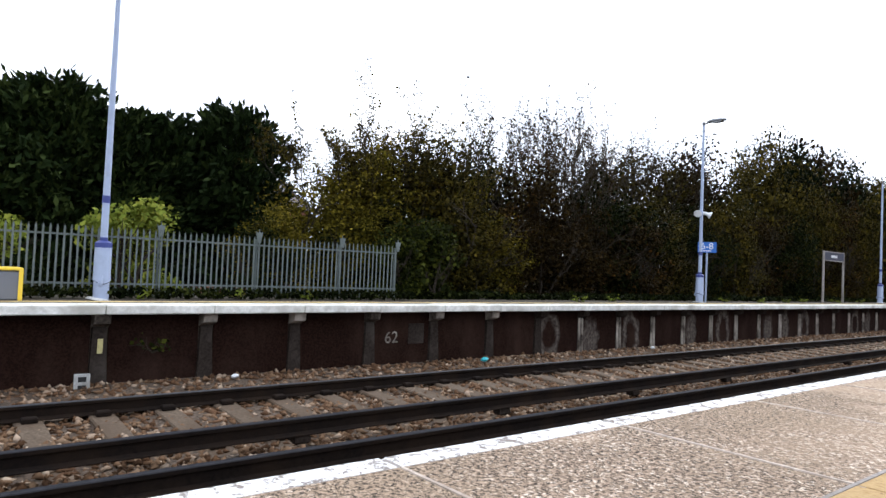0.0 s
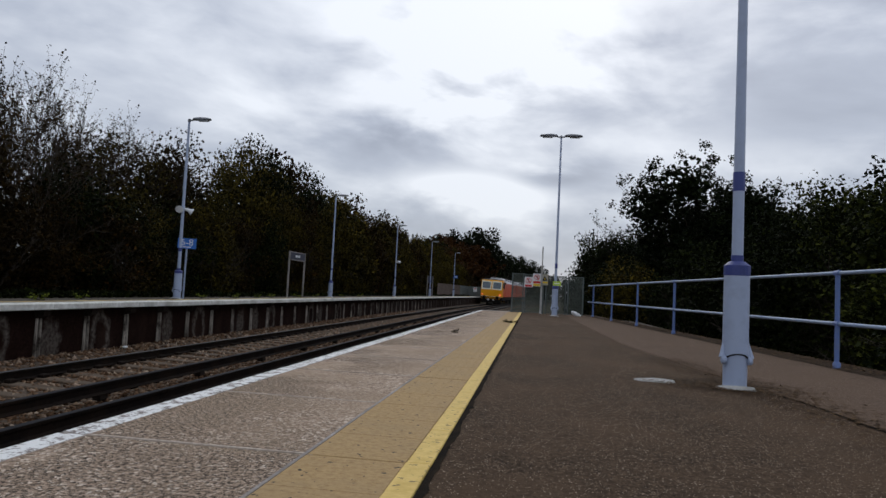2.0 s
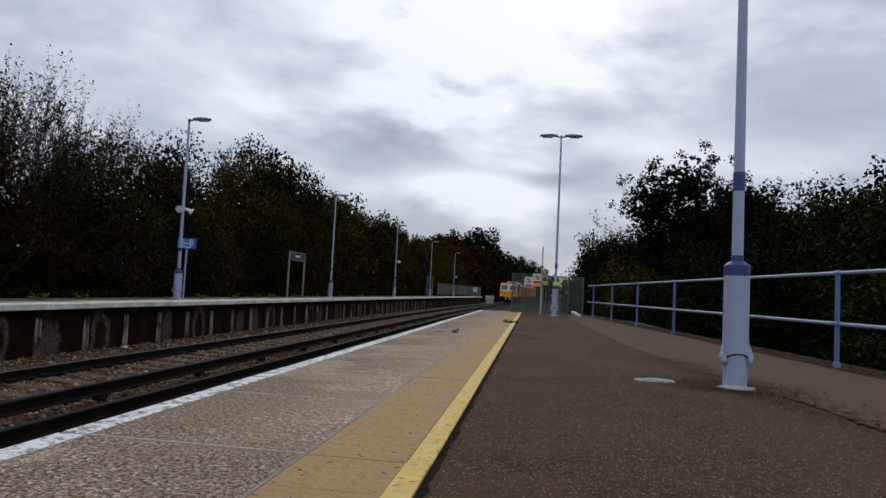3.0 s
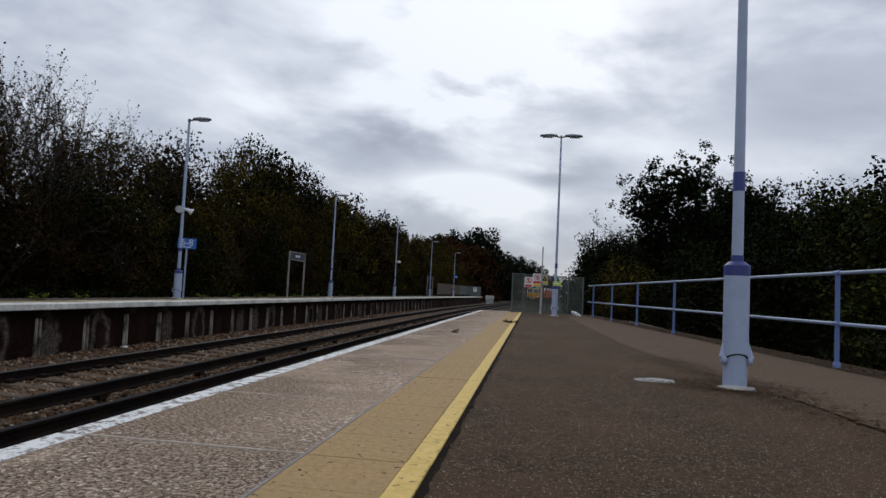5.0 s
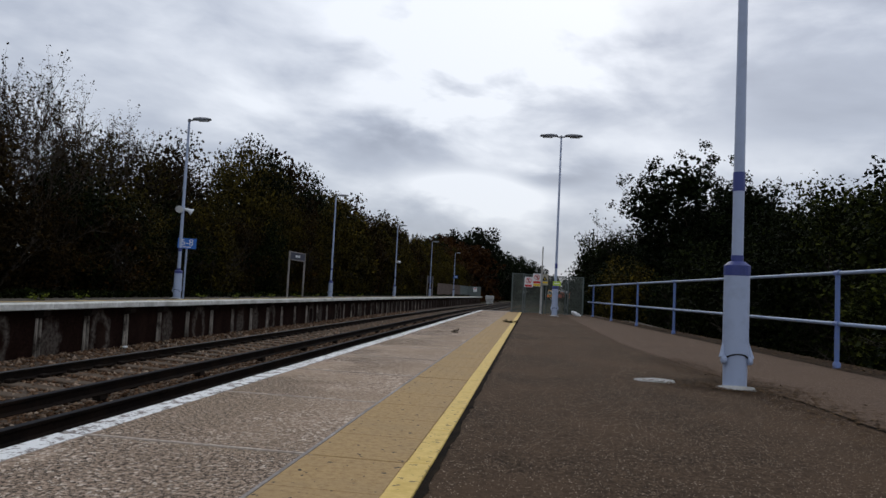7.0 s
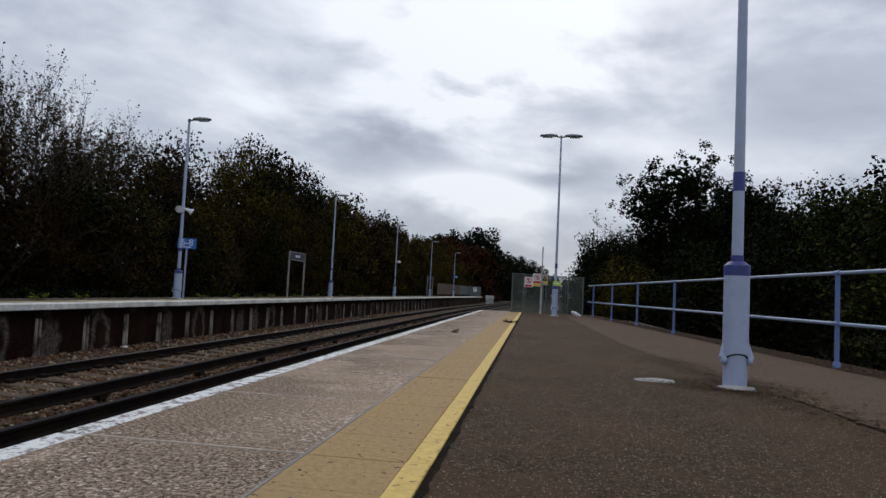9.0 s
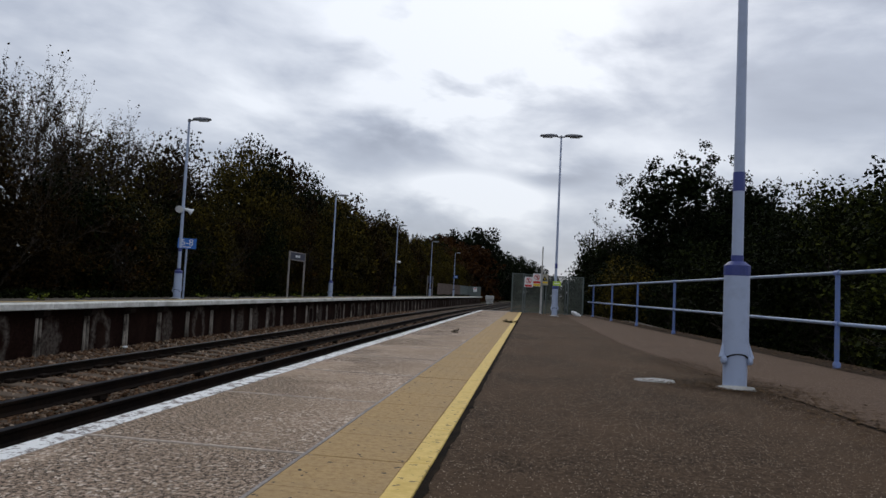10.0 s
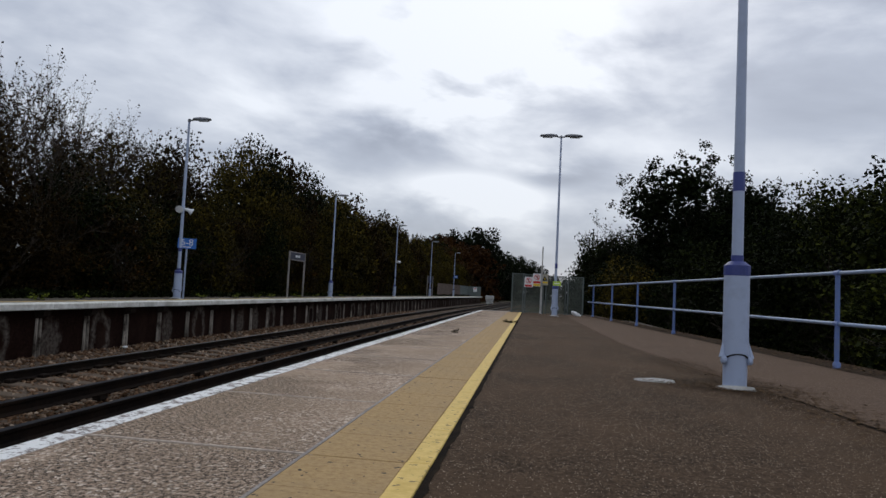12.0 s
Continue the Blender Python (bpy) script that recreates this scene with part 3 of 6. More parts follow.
# further along, slim piers with a groove down the middle
pg = Geo()
# dark backing left bare above the pale strips paints in the coping's shade
pg.box(-0.08, 0.01, -0.085, 0.085, -1.12, -0.24)
for a, b, top in ((-0.08, -0.018, -0.26), (0.022, 0.075, -0.29)):
    pg.add([(0.012, a, -1.12), (0.045, a + 0.008, -1.12), (0.045, b - 0.008, -1.12), (0.012, b, -1.12), (0.012, a, top), (0.03, a + 0.012, top - 0.03), (0.03, b - 0.012, top - 0.03), (0.012, b, top)],
           [(0, 1, 5, 4), (1, 2, 6, 5), (2, 3, 7, 6), (4, 5, 6, 7)], 1)
pier = pg.mesh("pier", [PIER_DARK, PIER])
cg = Geo()
cg.add([(-0.02, -0.10, -0.30), (-0.02, 0.10, -0.30), (0.17, -0.09, -0.235), (0.17, 0.09, -0.235), (0.19, -0.09, -0.118), (0.19, 0.09, -0.118), (-0.02, -0.10, -0.118), (-0.02, 0.10, -0.118)],
       [(0, 2, 3, 1), (2, 4, 5, 3), (0, 6, 4, 2), (1, 3, 5, 7), (4, 6, 7, 5)])
# the darker corbel has the coping's shadow in its colour, used from n 6
corbel, corbel_shaded = cg.mesh("corbel", PIER), cg.mesh("corbel", PIER_DARK)
for n in range(-n_back, 69):
    y = FIRST + PITCH * n
    if y > FAR_END - 0.6:
        break
    turn = -math.degrees(math.atan(max(0.0, y - 27) / 1225))
    for name, me, x in (("coping", coping, FAR_EDGE), ("panel", panel if n < 6 else panel_bloom, -8.93), ("pier", pier if 6 < n < 40 else pier_dark, -8.93), ("corbel", corbel if n < 6 else corbel_shaded, -8.93)):
        yy = y if name in ("pier", "corbel") else y + PITCH / 2
        ob = part(name, me, None, far)
        ob.matrix_basis = pose(x + bend(yy) + (0.012 * noise.noise((yy * 9, 2, x)) if name == "coping" else 0), yy, 0.006 * noise.noise((yy * 3, 5, x)) if name == "coping" else 0, 0, 0, turn)

# ---- tracks ----
RAIL_PROFILE = [(-0.07, -0.155), (-0.07, -0.145), (-0.012, -0.125), (-0.012, -0.045), (-0.035, -0.035), (-0.035, -0.006), (-0.028, 0.0), (0.028, 0.0), (0.035, -0.006), (0.035, -0.035), (0.012, -0.045), (0.012, -0.125), (0.07, -0.145), (0.07, -0.155)]


def rail_geo(x, z, k=1.0):
    g = Geo()
    st = steps(-12, 420, 3)
    g.sweep([(a * k, b + z) for a, b in RAIL_PROFILE], st, along(x), caps=False)
    n = len(RAIL_PROFILE)
    for i, f in enumerate(g.f):
        if i % n in (5, 6, 7):
            g.m[i] = 1
    return g


def sleeper_geo():
    g = Geo()
    g.box(-1.27, 1.27, -0.125, 0.125, -0.16, 0.0, c=0.015)
    for s in (-0.7525, 0.7525):
        for o in (-0.12, 0.12):
            g.box(s + o - 0.05, s + o + 0.05, -0.07, 0.07, -0.005, 0.055, mi=1, c=0.012)
    return g


sleeper_mesh = sleeper_geo().mesh("sleeper", [SLEEPER, RAIL_SIDE])
insul = Geo().box(-0.06, 0.06, -0.08, 0.08, -0.20, -0.112, c=0.02).mesh("insulator", PIER_DARK)


def track(name, x, cond, label, cant=0.0):
    t = thing(name, label, "railway track", kind="structure")
    for s in (-0.7525, 0.7525):
        part("rail", rail_geo(x + s, RAIL_Z - (cant if s > 0 else 0)), [RAIL_SIDE, RAIL_TOP], t, "rusty running rail with a worn head")
    part("conductor_rail", rail_geo(cond, RAIL_Z + 0.075, 1.15), [RAIL_SIDE, COND_TOP], t, "dark steel conductor rail")
    y = -3.0
    rest = Geo()
    while y < 150:
        if y < 60:
            ob = part("sleeper", sleeper_mesh, None, t)
            ob.matrix_basis = pose(x + bend(y), y, RAIL_Z - 0.152 - cant / 2 + 0.004 * noise.noise((y, x, 0)), 0, math.degrees(cant / 1.505), -math.degrees(math.atan(max(0.0, y - 27) / 1225)) + 0.6 * noise.noise((y * 3, x, 4)))
        else:
            rest.box(x + bend(y) - 1.27, x + bend(y) + 1.27, y - 0.125, y + 0.125, RAIL_Z - 0.31, RAIL_Z - 0.152)
        if int(round(y / 0.65)) % 4 == 0 and y < 40:
            ob = part("insulator", insul, None, t)
            ob.matrix_basis = pose(cond + bend(y), y, RAIL_Z + 0.035)
        y += 0.65
    tagged(part("sleepers_beyond", rest, SLEEPER, t), kind="stuff")


track("track_far", FAR_TRACK, -5.60, "railway track with third rail below the far platform", 0.06)
track("track_near", NEAR_TRACK, -4.64, "railway track with third rail beside the near platform")


# loose stones
def stones(count, x0, x1, y0, y1, size, height):
    base = np.array([(1, 0, 0), (-1, 0, 0), (0, 1, 0), (0, -1, 0), (0, 0, 1), (0, 0, -1)], float)
    tri = np.array([(0, 2, 4), (2, 1, 4), (1, 3, 4), (3, 0, 4), (2, 0, 5), (1, 2, 5), (3, 1, 5), (0, 3, 5)])
    ctr = np.stack([rng.uniform(x0, x1, count), y0 + (y1 - y0) * rng.uniform(0, 1, count) ** 1.25, np.zeros(count)], 1)
    ctr[:, 2] = height(ctr[:, 0]) + rng.uniform(-0.012, 0.02, count)
    ctr[:, 0] += np.maximum(0, ctr[:, 1] - 27) ** 2 / 2450
    jit = base[None] * rng.uniform(0.55, 1.25, (count, 6, 1)) + rng.normal(0, 0.22, (count, 6, 3))
    a = rng.uniform(0, 2 * math.pi, count)
    c, s = np.cos(a)[:, None], np.sin(a)[:, None]
    sz = (size * rng.uniform(0.5, 1.35, count))[:, None]
    vx, vy, vz = jit[..., 0] * sz, jit[..., 1] * sz * 0.8, jit[..., 2] * sz * 0.62
    v = np.stack([c * vx - s * vy, s * vx + c * vy, vz], -1) + ctr[:, None]
    f = (tri[None] + 6 * np.arange(count)[:, None, None]).reshape(-1, 3)
    return v.reshape(-1, 3), f


def bed_height(x):
    return np.interp(x, [p[0] for p in prof[1:-1]], [p[1] for p in prof[1:-1]])


def big_mesh(name, v, f, material):
    me = bpy.data.meshes.new(name)
    me.vertices.add(len(v))
    me.vertices.foreach_set("co", np.asarray(v, np.float32).ravel())
    k = f.shape[1]
    me.loops.add(f.size)
    me.loops.foreach_set("vertex_index", f.astype(np.int32).ravel())
    me.polygons.add(len(f))
    me.polygons.foreach_set("loop_start", np.arange(0, f.size, k, dtype=np.int32))
    me.polygons.foreach_set("loop_total", np.full(len(f), k, np.int32))
    me.materials.append(material)
    me.update(calc_edges=True)
    me.validate()
    return me


v1, f1 = stones(38000, -8.9, -4.0, -2, 46, 0.049, bed_height)
v2, f2 = stones(6000, -4.0, -1.95, -2, 22, 0.049, bed_height)
v1, f1 = np.concatenate([v1, v2]), np.concatenate([f1, f2 + len(v1)])
tagged(new("ballast", big_mesh("ballast", v1, f1, STONE)), "loose brown and grey crushed stone ballast", "ballast", kind="stuff")


# ---- lamp columns ----
def lamp_column(x, y, height, heads, turn=0.0, bands=(0.82, 0.92, 1.44, 1.58), fat=0.088, label="", lean=0.0):
    t = thing("lamp_post", label, "lamp post", pose(x + bend(y), y, 0, 0, lean, turn), group="platform lamp posts")
    z0, z1, z2, z3 = bands
    g = Geo()
    g.tube([(0, 0, -0.02), (0, 0, 0.30)], fat * 0.93, 20)
    part("base_stub", g, GREY_POLE, t, smooth=True)
    # the sleeve's lower lip arches up in front and drops to the hinge lugs
    def lip_ring(radius, drop, lift):
        return [(radius * math.cos(a), radius * math.sin(a), lift - drop * abs(math.cos(a)) ** 2.5) for a in [2 * math.pi * i / 28 for i in range(28)]]
    rings = [lip_ring(fat * 0.95, 0.045, 0.262), lip_ring(fat * 1.07, 0.045, 0.258), lip_ring(fat * 1.07, 0.045, 0.272), lip_ring(fat * 1.01, 0.0, 0.36), lip_ring(fat, 0.0, z0)]
    g = Geo()
    g.add([q for ring in rings for q in ring], [(28 * i + k, 28 * i + (k + 1) % 28, 28 * i + 28 + (k + 1) % 28, 28 * i + 28 + k) for i in range(4) for k in range(28)])
    part("base_sleeve", g, GREY_POLE, t, smooth=True)
    g = Geo()
    g.tube([(0, 0, z0 - 0.005), (0, 0, z0), (0, 0, z1 - 0.03), (0, 0, z1)], [fat, fat + 0.003, fat + 0.003, fat * 0.62], 20)
    part("collar", g, BLUE, t, "dark blue collar")
    r = fat * 0.46
    g = Geo()
    g.tube([(0, 0, z1 - 0.02), (0, 0, height)], [r, r * 0.62], 16)
    part("shaft", g, GREY_POLE, t, smooth=True)
    for lo, hi in ((z1, z1 + 0.045), (z2, z3)):
        g = Geo()
        g.tube([(0, 0, lo), (0, 0, hi)], r * 1.05, 16)
        part("band", g, BLUE, t, "dark blue painted band")
    g = Geo()
    g.tube([(0, -0.006, -0.02), (0, 0, 0.012)], [fat * 1.8, fat * 1.45], 11)
    part("footing", g, CEMENT, t, "broken cement collar at the base")
    g = Geo()
    low, high = lip_ring(fat * 0.965, 0.045, 0.246), lip_ring(fat * 0.985, 0.045, 0.262)
    g.add(low + high, [(k, (k + 1) % 28, 28 + (k + 1) % 28, 28 + k) for k in range(28)])
    part("seam", g, BLACK, t, "dark gap above the hinge")
    # hinge lugs
    for s in (-1, 1):
        g = Geo()
        g.tube([(s * fat * 0.80, -0.035, 0.206), (s * fat * 0.9, -0.035, 0.206), (s * fat * 1.16, -0.035, 0.206), (s * fat * 1.24, -0.035, 0.206)], [0.020, 0.031, 0.029, 0.016], 12)
        g.tube([(s * fat * 0.98, -0.01, 0.33), (s * fat * 1.10, -0.03, 0.222)], [0.006, 0.026], 8)
        part("hinge", g, GREY_POLE, t)
    g = Geo()
    g.tube([(0, 0, height - 0.03), (0, 0, height + 0.05)], r * 0.8, 12)
    part("cap", g, LAMP_GREY, t)
    for s in heads:
        a = Geo()
        a.tube([(0, 0, height), (s * 0.12, 0, height + 0.015)], 0.022, 10)
        arm = part("arm", a, LAMP_GREY, t)
        h = Geo()
        # flat lantern with a rounded nose
        secs = [(0.10, 0.03, 0.03), (0.14, 0.075, 0.055), (0.30, 0.105, 0.075), (0.52, 0.10, 0.06), (0.62, 0.07, 0.045), (0.645, 0.03, 0.02)]
        ring = [(math.cos(q), math.sin(q)) for q in [2 * math.pi * i / 12 for i in range(12)]]
        vs = [(s * d, w * c, height + 0.03 + (hh if q > 0 else 0.02) * q) for d, w, hh in secs for c, q in ring]
        fs = [(12 * i + k, 12 * i + (k + 1) % 12, 12 * i + 12 + (k + 1) % 12, 12 * i + 12 + k) for i in range(len(secs) - 1) for k in range(12)]
        fs += [tuple(range(12)), tuple(range(12 * len(secs) - 12, 12 * len(secs)))]
        h.add(vs, fs)
        lan = part("lantern", h, LAMP_GREY, t, "grey flat lantern", smooth=True)
        b = Geo()
        b.box(min(s * 0.26, s * 0.56), max(s * 0.26, s * 0.56), -0.075, 0.075, height - 0.012, height + 0.015, c=0.01)
        part("bowl", b, LENS, lan)
    return t


lamp_column(1.477, 5.02, 5.45, (-1, 1), label="tall pale grey lamp post with blue bands beside the railing")
lamp_column(0.68, 19.95, 5.45, (-1, 1), label="twin-headed grey lamp post by the platform end gate")
for y, h in ((1.9, 5.0), (16.75, 4.95), (30.8, 4.95), (45.1, 5.0), (59.3, 5.0), (73.6, 4.9)):
    lamp_column(-9.63 if y == 16.75 else -9.75, y, h, (1,), label="single-headed grey lamp post with blue bands on far platform", lean=-0.3 if y == 16.75 else 0.0, fat=0.105, bands=(0.70, 0.79, 1.30, 1.40))


def horn(x, y, z, turn, tilt):
    t = thing("loudspeaker", "white horn loudspeaker clamped to a lamp post", "loudspeaker", pose(x + bend(y), y, z, 0, tilt, turn), group="horn loudspeakers")
    g = Geo()
    g.tube([(0.03, 0, 0), (0.11, 0, 0), (0.13, 0, 0), (0.20, 0, -0.01), (0.26, 0, -0.02), (0.255, 0, -0.02), (0.16, 0, -0.01)], [0.04, 0.045, 0.04, 0.06, 0.105, 0.098, 0.04], 14, caps=True)
    part("horn", g, WHITE, t, smooth=True)
    g = Geo()
    g.box(-0.04, 0.05, -0.03, 0.03, -0.04, 0.05, c=0.01)
    part("bracket", g, GALV, t)


for y in (16.8, 45.1):
    horn(-9.72, y - 0.02, 2.52, -70, 14)
    horn(-9.70, y + 0.04, 2.5, 35, 14)


# ---- railing along the near platform ----
def railing():
    t = thing("railing", "blue painted tubular steel handrail at the platform back", "railing")
    pts = [7.19 + 2.7 * k for k in range(-5, 6)]
    px = lambda y: 3.10 - 0.0905 * (y - 7.19)
    for y in pts:
        g = Geo()
        g.tube([(px(y), y, -0.02), (px(y), y, 0.985)], 0.0235, 12)
        g.tube([(px(y), y, 0.0), (px(y), y, 0.06), (px(y), y, 0.08)], [0.038, 0.038, 0.026], 12)
        for z in (0.466, 0.985):
            g.tube([(px(y), y - 0.05, z), (px(y), y + 0.05, z)], 0.029, 10)
        part("post", g, RAIL_BLUE, t, smooth=True)
    for z in (0.466, 0.985):
        g = Geo()
        ye = pts[-1] + 0.9
        g.tube([(px(pts[0]), pts[0], z), (px(ye), ye, z)], 0.0195, 12)
        part("handrail", g, RAIL_WORN, t, smooth=True)


railing()


# ---- palisade fence on the far platform ----
def palisade():
    t = thing("palisade_fence", "galvanised steel palisade fence with pointed pales", "fence")
    FX = -10.05
    pale = Geo()
    w, d = 0.0135, 0.010
    prof_p = [(-w, d), (-w * 0.5, 0), (w * 0.5, 0), (w, d), (w * 0.5, 0.005), (-w * 0.5, 0.005)]
    zz = [0.03, 0.95, 0.965, 1.0]
    kk = [1, 1, 0.75, 0.08]
    n = len(prof_p)
    pale.add([(b, a * k, z) for z, k in zip(zz, kk) for a, b in prof_p],
             [(n * i + j, n * i + (j + 1) % n, n * i + n + (j + 1) % n, n * i + n + j) for i in range(3) for j in range(n)])
    pm = pale.mesh("pale", GALV)
    y = -6.0
    while y < 6.88:
        ob = part("pale", pm, None, t)
        ob.matrix_basis = pose(FX + 0.02 + 0.006 * noise.noise((y * 8, 0, 0)), y, 0.012 * noise.noise((y * 5, 1, 0)), 0, 0, 2 * noise.noise((y * 7, 3, 0)))
        y += 0.083
    for z in (0.2, 0.86):
        g = Geo()
        g.box(FX - 0.03, FX + 0.012, -6, 6.9, z - 0.013, z + 0.013)
        part("rail", g, GALV, t)
    for y in (-5.6, -3.6, -1.55, 0.62, 2.7, 4.2, 5.72, 6.9):
        g = Geo()
        g.box(FX - 0.085, FX - 0.032, y - 0.011, y + 0.011, -0.02, 0.96)
        post = part("post", g, GALV_DARK, t)
        # split head: three splayed prongs over a disc
        g = Geo()
        for o, tip, h in ((-0.03, -0.055, 1.08), (0, 0, 1.12), (0.03, 0.055, 1.08)):
            g.tube([(FX + 0.035, y + o * 0.5, 0.90), (FX + 0.035, y + o, 1.00), (FX + 0.035, y + tip, h)], [0.014, 0.016, 0.004], 6)
        g.tube([(FX + 0.024, y, 1.03), (FX + 0.046, y, 1.03)], 0.042, 12)
        part("head", g, GALV, post, "split fence head")


palisade()


# ---- plants ----
def leaf_cloud(ctr, size, r, up=0.35):
    """Folded four-cornered leaves at the given places."""
    n = len(ctr)
    d = r.normal(0, 1, (n, 3))
    d /= np.linalg.norm(d, axis=1, keepdims=True)
    q = r.normal(0, 1, (n, 3)) + (0, 0, up * 2)
    s = np.cross(d, q)
    s /= np.linalg.norm(s, axis=1, keepdims=True) + 1e-9
    nn = np.cross(s, d)
    L = (size * r.uniform(0.6, 1.4, n))[:, None]
    w = L * r.uniform(0.28, 0.42, n)[:, None]
    fold = L * 0.12
    v = np.stack([ctr - d * L / 2, ctr + s * w - nn * fold, ctr + d * L / 2, ctr - s * w - nn * fold], 1)
    return v.reshape(-1, 3), np.arange(4 * n).reshape(n, 4)


def grow(g, p, d, length, rad, level, r, tips, spread=0.55, lift=0.15, sides=4):
    """One limb of a few joints, and the limbs that leave it."""
    pts, n = [Vector(p)], 4
    d = Vector(d).normalized()
    for i in range(n):
        d = (d + Vector(r.normal(0, 0.13, 3)) + Vector((0, 0, lift * 0.3))).normalized()
        pts.append(pts[-1] + d * (length / n))
    g.tube(pts, [rad * (1 - 0.75 * i / n) for i in range(n + 1)], sides if level > 0 else 3, caps=False)
    if level <= 0:
        tips.extend(tuple(x) for x in pts[1:])
        return
    for k in range(int(r.integers(3, 6))):
        t = r.uniform(0.3, 1.0)
        i = min(n - 1, int(t * n))
        q = pts[i].lerp(pts[i + 1], t * n - i)
        a = (d + Vector(r.normal(0, spread, 3)) + Vector((0, 0, lift))).normalized()
        grow(g, q, a, length * r.uniform(0.42, 0.68), rad * 0.5, level - 1, r, tips, spread, lift, sides)


def bush(name, label, category, leaf, seed, rx, ry, h, leaves, size, clumps=46, group="", inner=0.45, low=0.0, trunk=0.05, crown_low=0.0, spray=(1.3, 1.3, 0.95), ragged=0.16, limbs=2):
    """A shrub or tree: stems, and a crown of leaf clumps with gaps between them."""
    r = np.random.default_rng(seed)
    t = thing(name, label, category, group=group)
    g = Geo()
    tips = []
    for k in range(4 if crown_low == 0 else 1):
        a = r.uniform(0, 6.28)
        b = (0.25 * rx * math.cos(a), 0.25 * ry * math.sin(a), -0.1) if crown_low == 0 else (0, 0, -0.1)
        lean = (0.35 * math.cos(a), 0.35 * math.sin(a), 1) if crown_low == 0 else (0.03, 0.02, 1)
        grow(g, b, lean, h * 0.48, trunk, limbs, r, tips, 0.5, 0.1, 4)
    part("trunk", g, BARK, t)
    ctr, wts = [], []
    for k in range(clumps):
        u = r.uniform(0, 1) ** 0.6
        ang = r.uniform(0, 6.283)
        z = r.uniform(crown_low, 1.0)
        zz = (z - crown_low) / (1 - crown_low)
        env = math.sqrt(max(0.0, 1 - max(0.0, (zz - 0.45) / 0.62) ** 2)) * (0.78 + 0.22 * min(1, zz / 0.3))
        env *= 0.8 + 0.35 * noise.noise((2.2 * math.cos(ang), 2.2 * math.sin(ang), seed * 1.3 + 2.5 * z))
        ctr.append((rx * env * u * math.cos(ang), ry * env * u * math.sin(ang), h * (low + (1 - low) * z * (0.93 + ragged * noise.noise((1.6 * math.cos(ang) + 3, 1.6 * math.sin(ang), seed))))))
        wts.append(r.uniform(0.6, 1.4))
    ctr, wts = np.array(ctr), np.array(wts)
    pick = r.choice(len(ctr), leaves, p=wts / wts.sum())
    rad = (0.13 * (rx + ry + h) / 3 * wts + 0.08)[pick]
    off = r.normal(0, 1, (leaves, 3))
    off *= (r.uniform(0, 1, leaves) ** 0.5 / np.linalg.norm(off, axis=1))[:, None] * rad[:, None] * spray
    pts = ctr[pick] + off
    pts[:, 2] = np.maximum(pts[:, 2], 0.02)
    v, f = leaf_cloud(pts, size, r)
    n2 = int(leaves * 0.34)
    pick = r.integers(0, len(ctr), n2)
    p2 = ctr[pick] * (0.70, 0.70, 0.84) + np.clip(r.normal(0, 0.11 * (rx + ry) / 2, (n2, 3)), -0.4, 0.4)
    p2[:, 2] = np.maximum(p2[:, 2], 0.05)
    v2, f2 = leaf_cloud(p2, size * 1.6, r)
    part("foliage", big_mesh("foliage", np.concatenate([v, v2]), np.concatenate([f, f2 + len(v)]), leaf), None, t)
    return t


def lobed_tree(name, label, leaf, seed, rx, h, leaves, size, lobes=16, trunk=0.16):
    """A broad tree whose crown is built of dense rounded lobes of leaf sprays."""
    r = np.random.default_rng(seed)
    t = thing(name, label, "tree")
    g, tips = Geo(), []
    grow(g, (0, 0, -0.1), (0.04, 0.02, 1), h * 0.5, trunk, 2, r, tips, 0.6, 0.1, 5)
    part("trunk", g, BARK, t)
    ctr, rad = [], []
    for k in range(lobes):
        z = 0.16 + 0.72 * (k + 0.5) / lobes
        a = 2.4 * k + r.uniform(-0.5, 0.5)
        q = rx * 0.66 * math.sqrt(max(0.05, 1 - ((z - 0.42) / 0.56) ** 2)) * r.uniform(0.55, 1.0)
        ctr.append((q * math.cos(a), q * math.sin(a), h * z))
        rad.append(rx * r.uniform(0.26, 0.40))
    ctr, rad = np.array(ctr), np.array(rad)
    pick = r.choice(lobes, leaves, p=rad ** 2 / (rad ** 2).sum())
    # sprays stand out of each lobe
    sprays = r.normal(0, 1, (lobes * 26, 3))
    sprays /= np.linalg.norm(sprays, axis=1, keepdims=True)
    reach = r.uniform(0.55, 1.22, lobes * 26)
    j = pick * 26 + r.integers(0, 26, leaves)
    pts = ctr[pick] + sprays[j] * (rad[pick] * reach[j])[:, None] + r.normal(0, 0.11, (leaves, 3))
    v, f = leaf_cloud(pts, size, r)
    n2 = int(leaves * 0.55)
    pick = r.choice(lobes, n2, p=rad ** 2 / (rad ** 2).sum())
    d = r.normal(0, 1, (n2, 3))
    d *= (r.uniform(0, 0.82, n2) / np.linalg.norm(d, axis=1))[:, None]
    v2, f2 = leaf_cloud(ctr[pick] * (0.92, 0.92, 0.96) + d * rad[pick][:, None], size * 2.0, r)
    part("foliage", big_mesh("foliage", np.concatenate([v, v2]), np.concatenate([f, f2 + len(v)]), leaf), None, t)
    return t


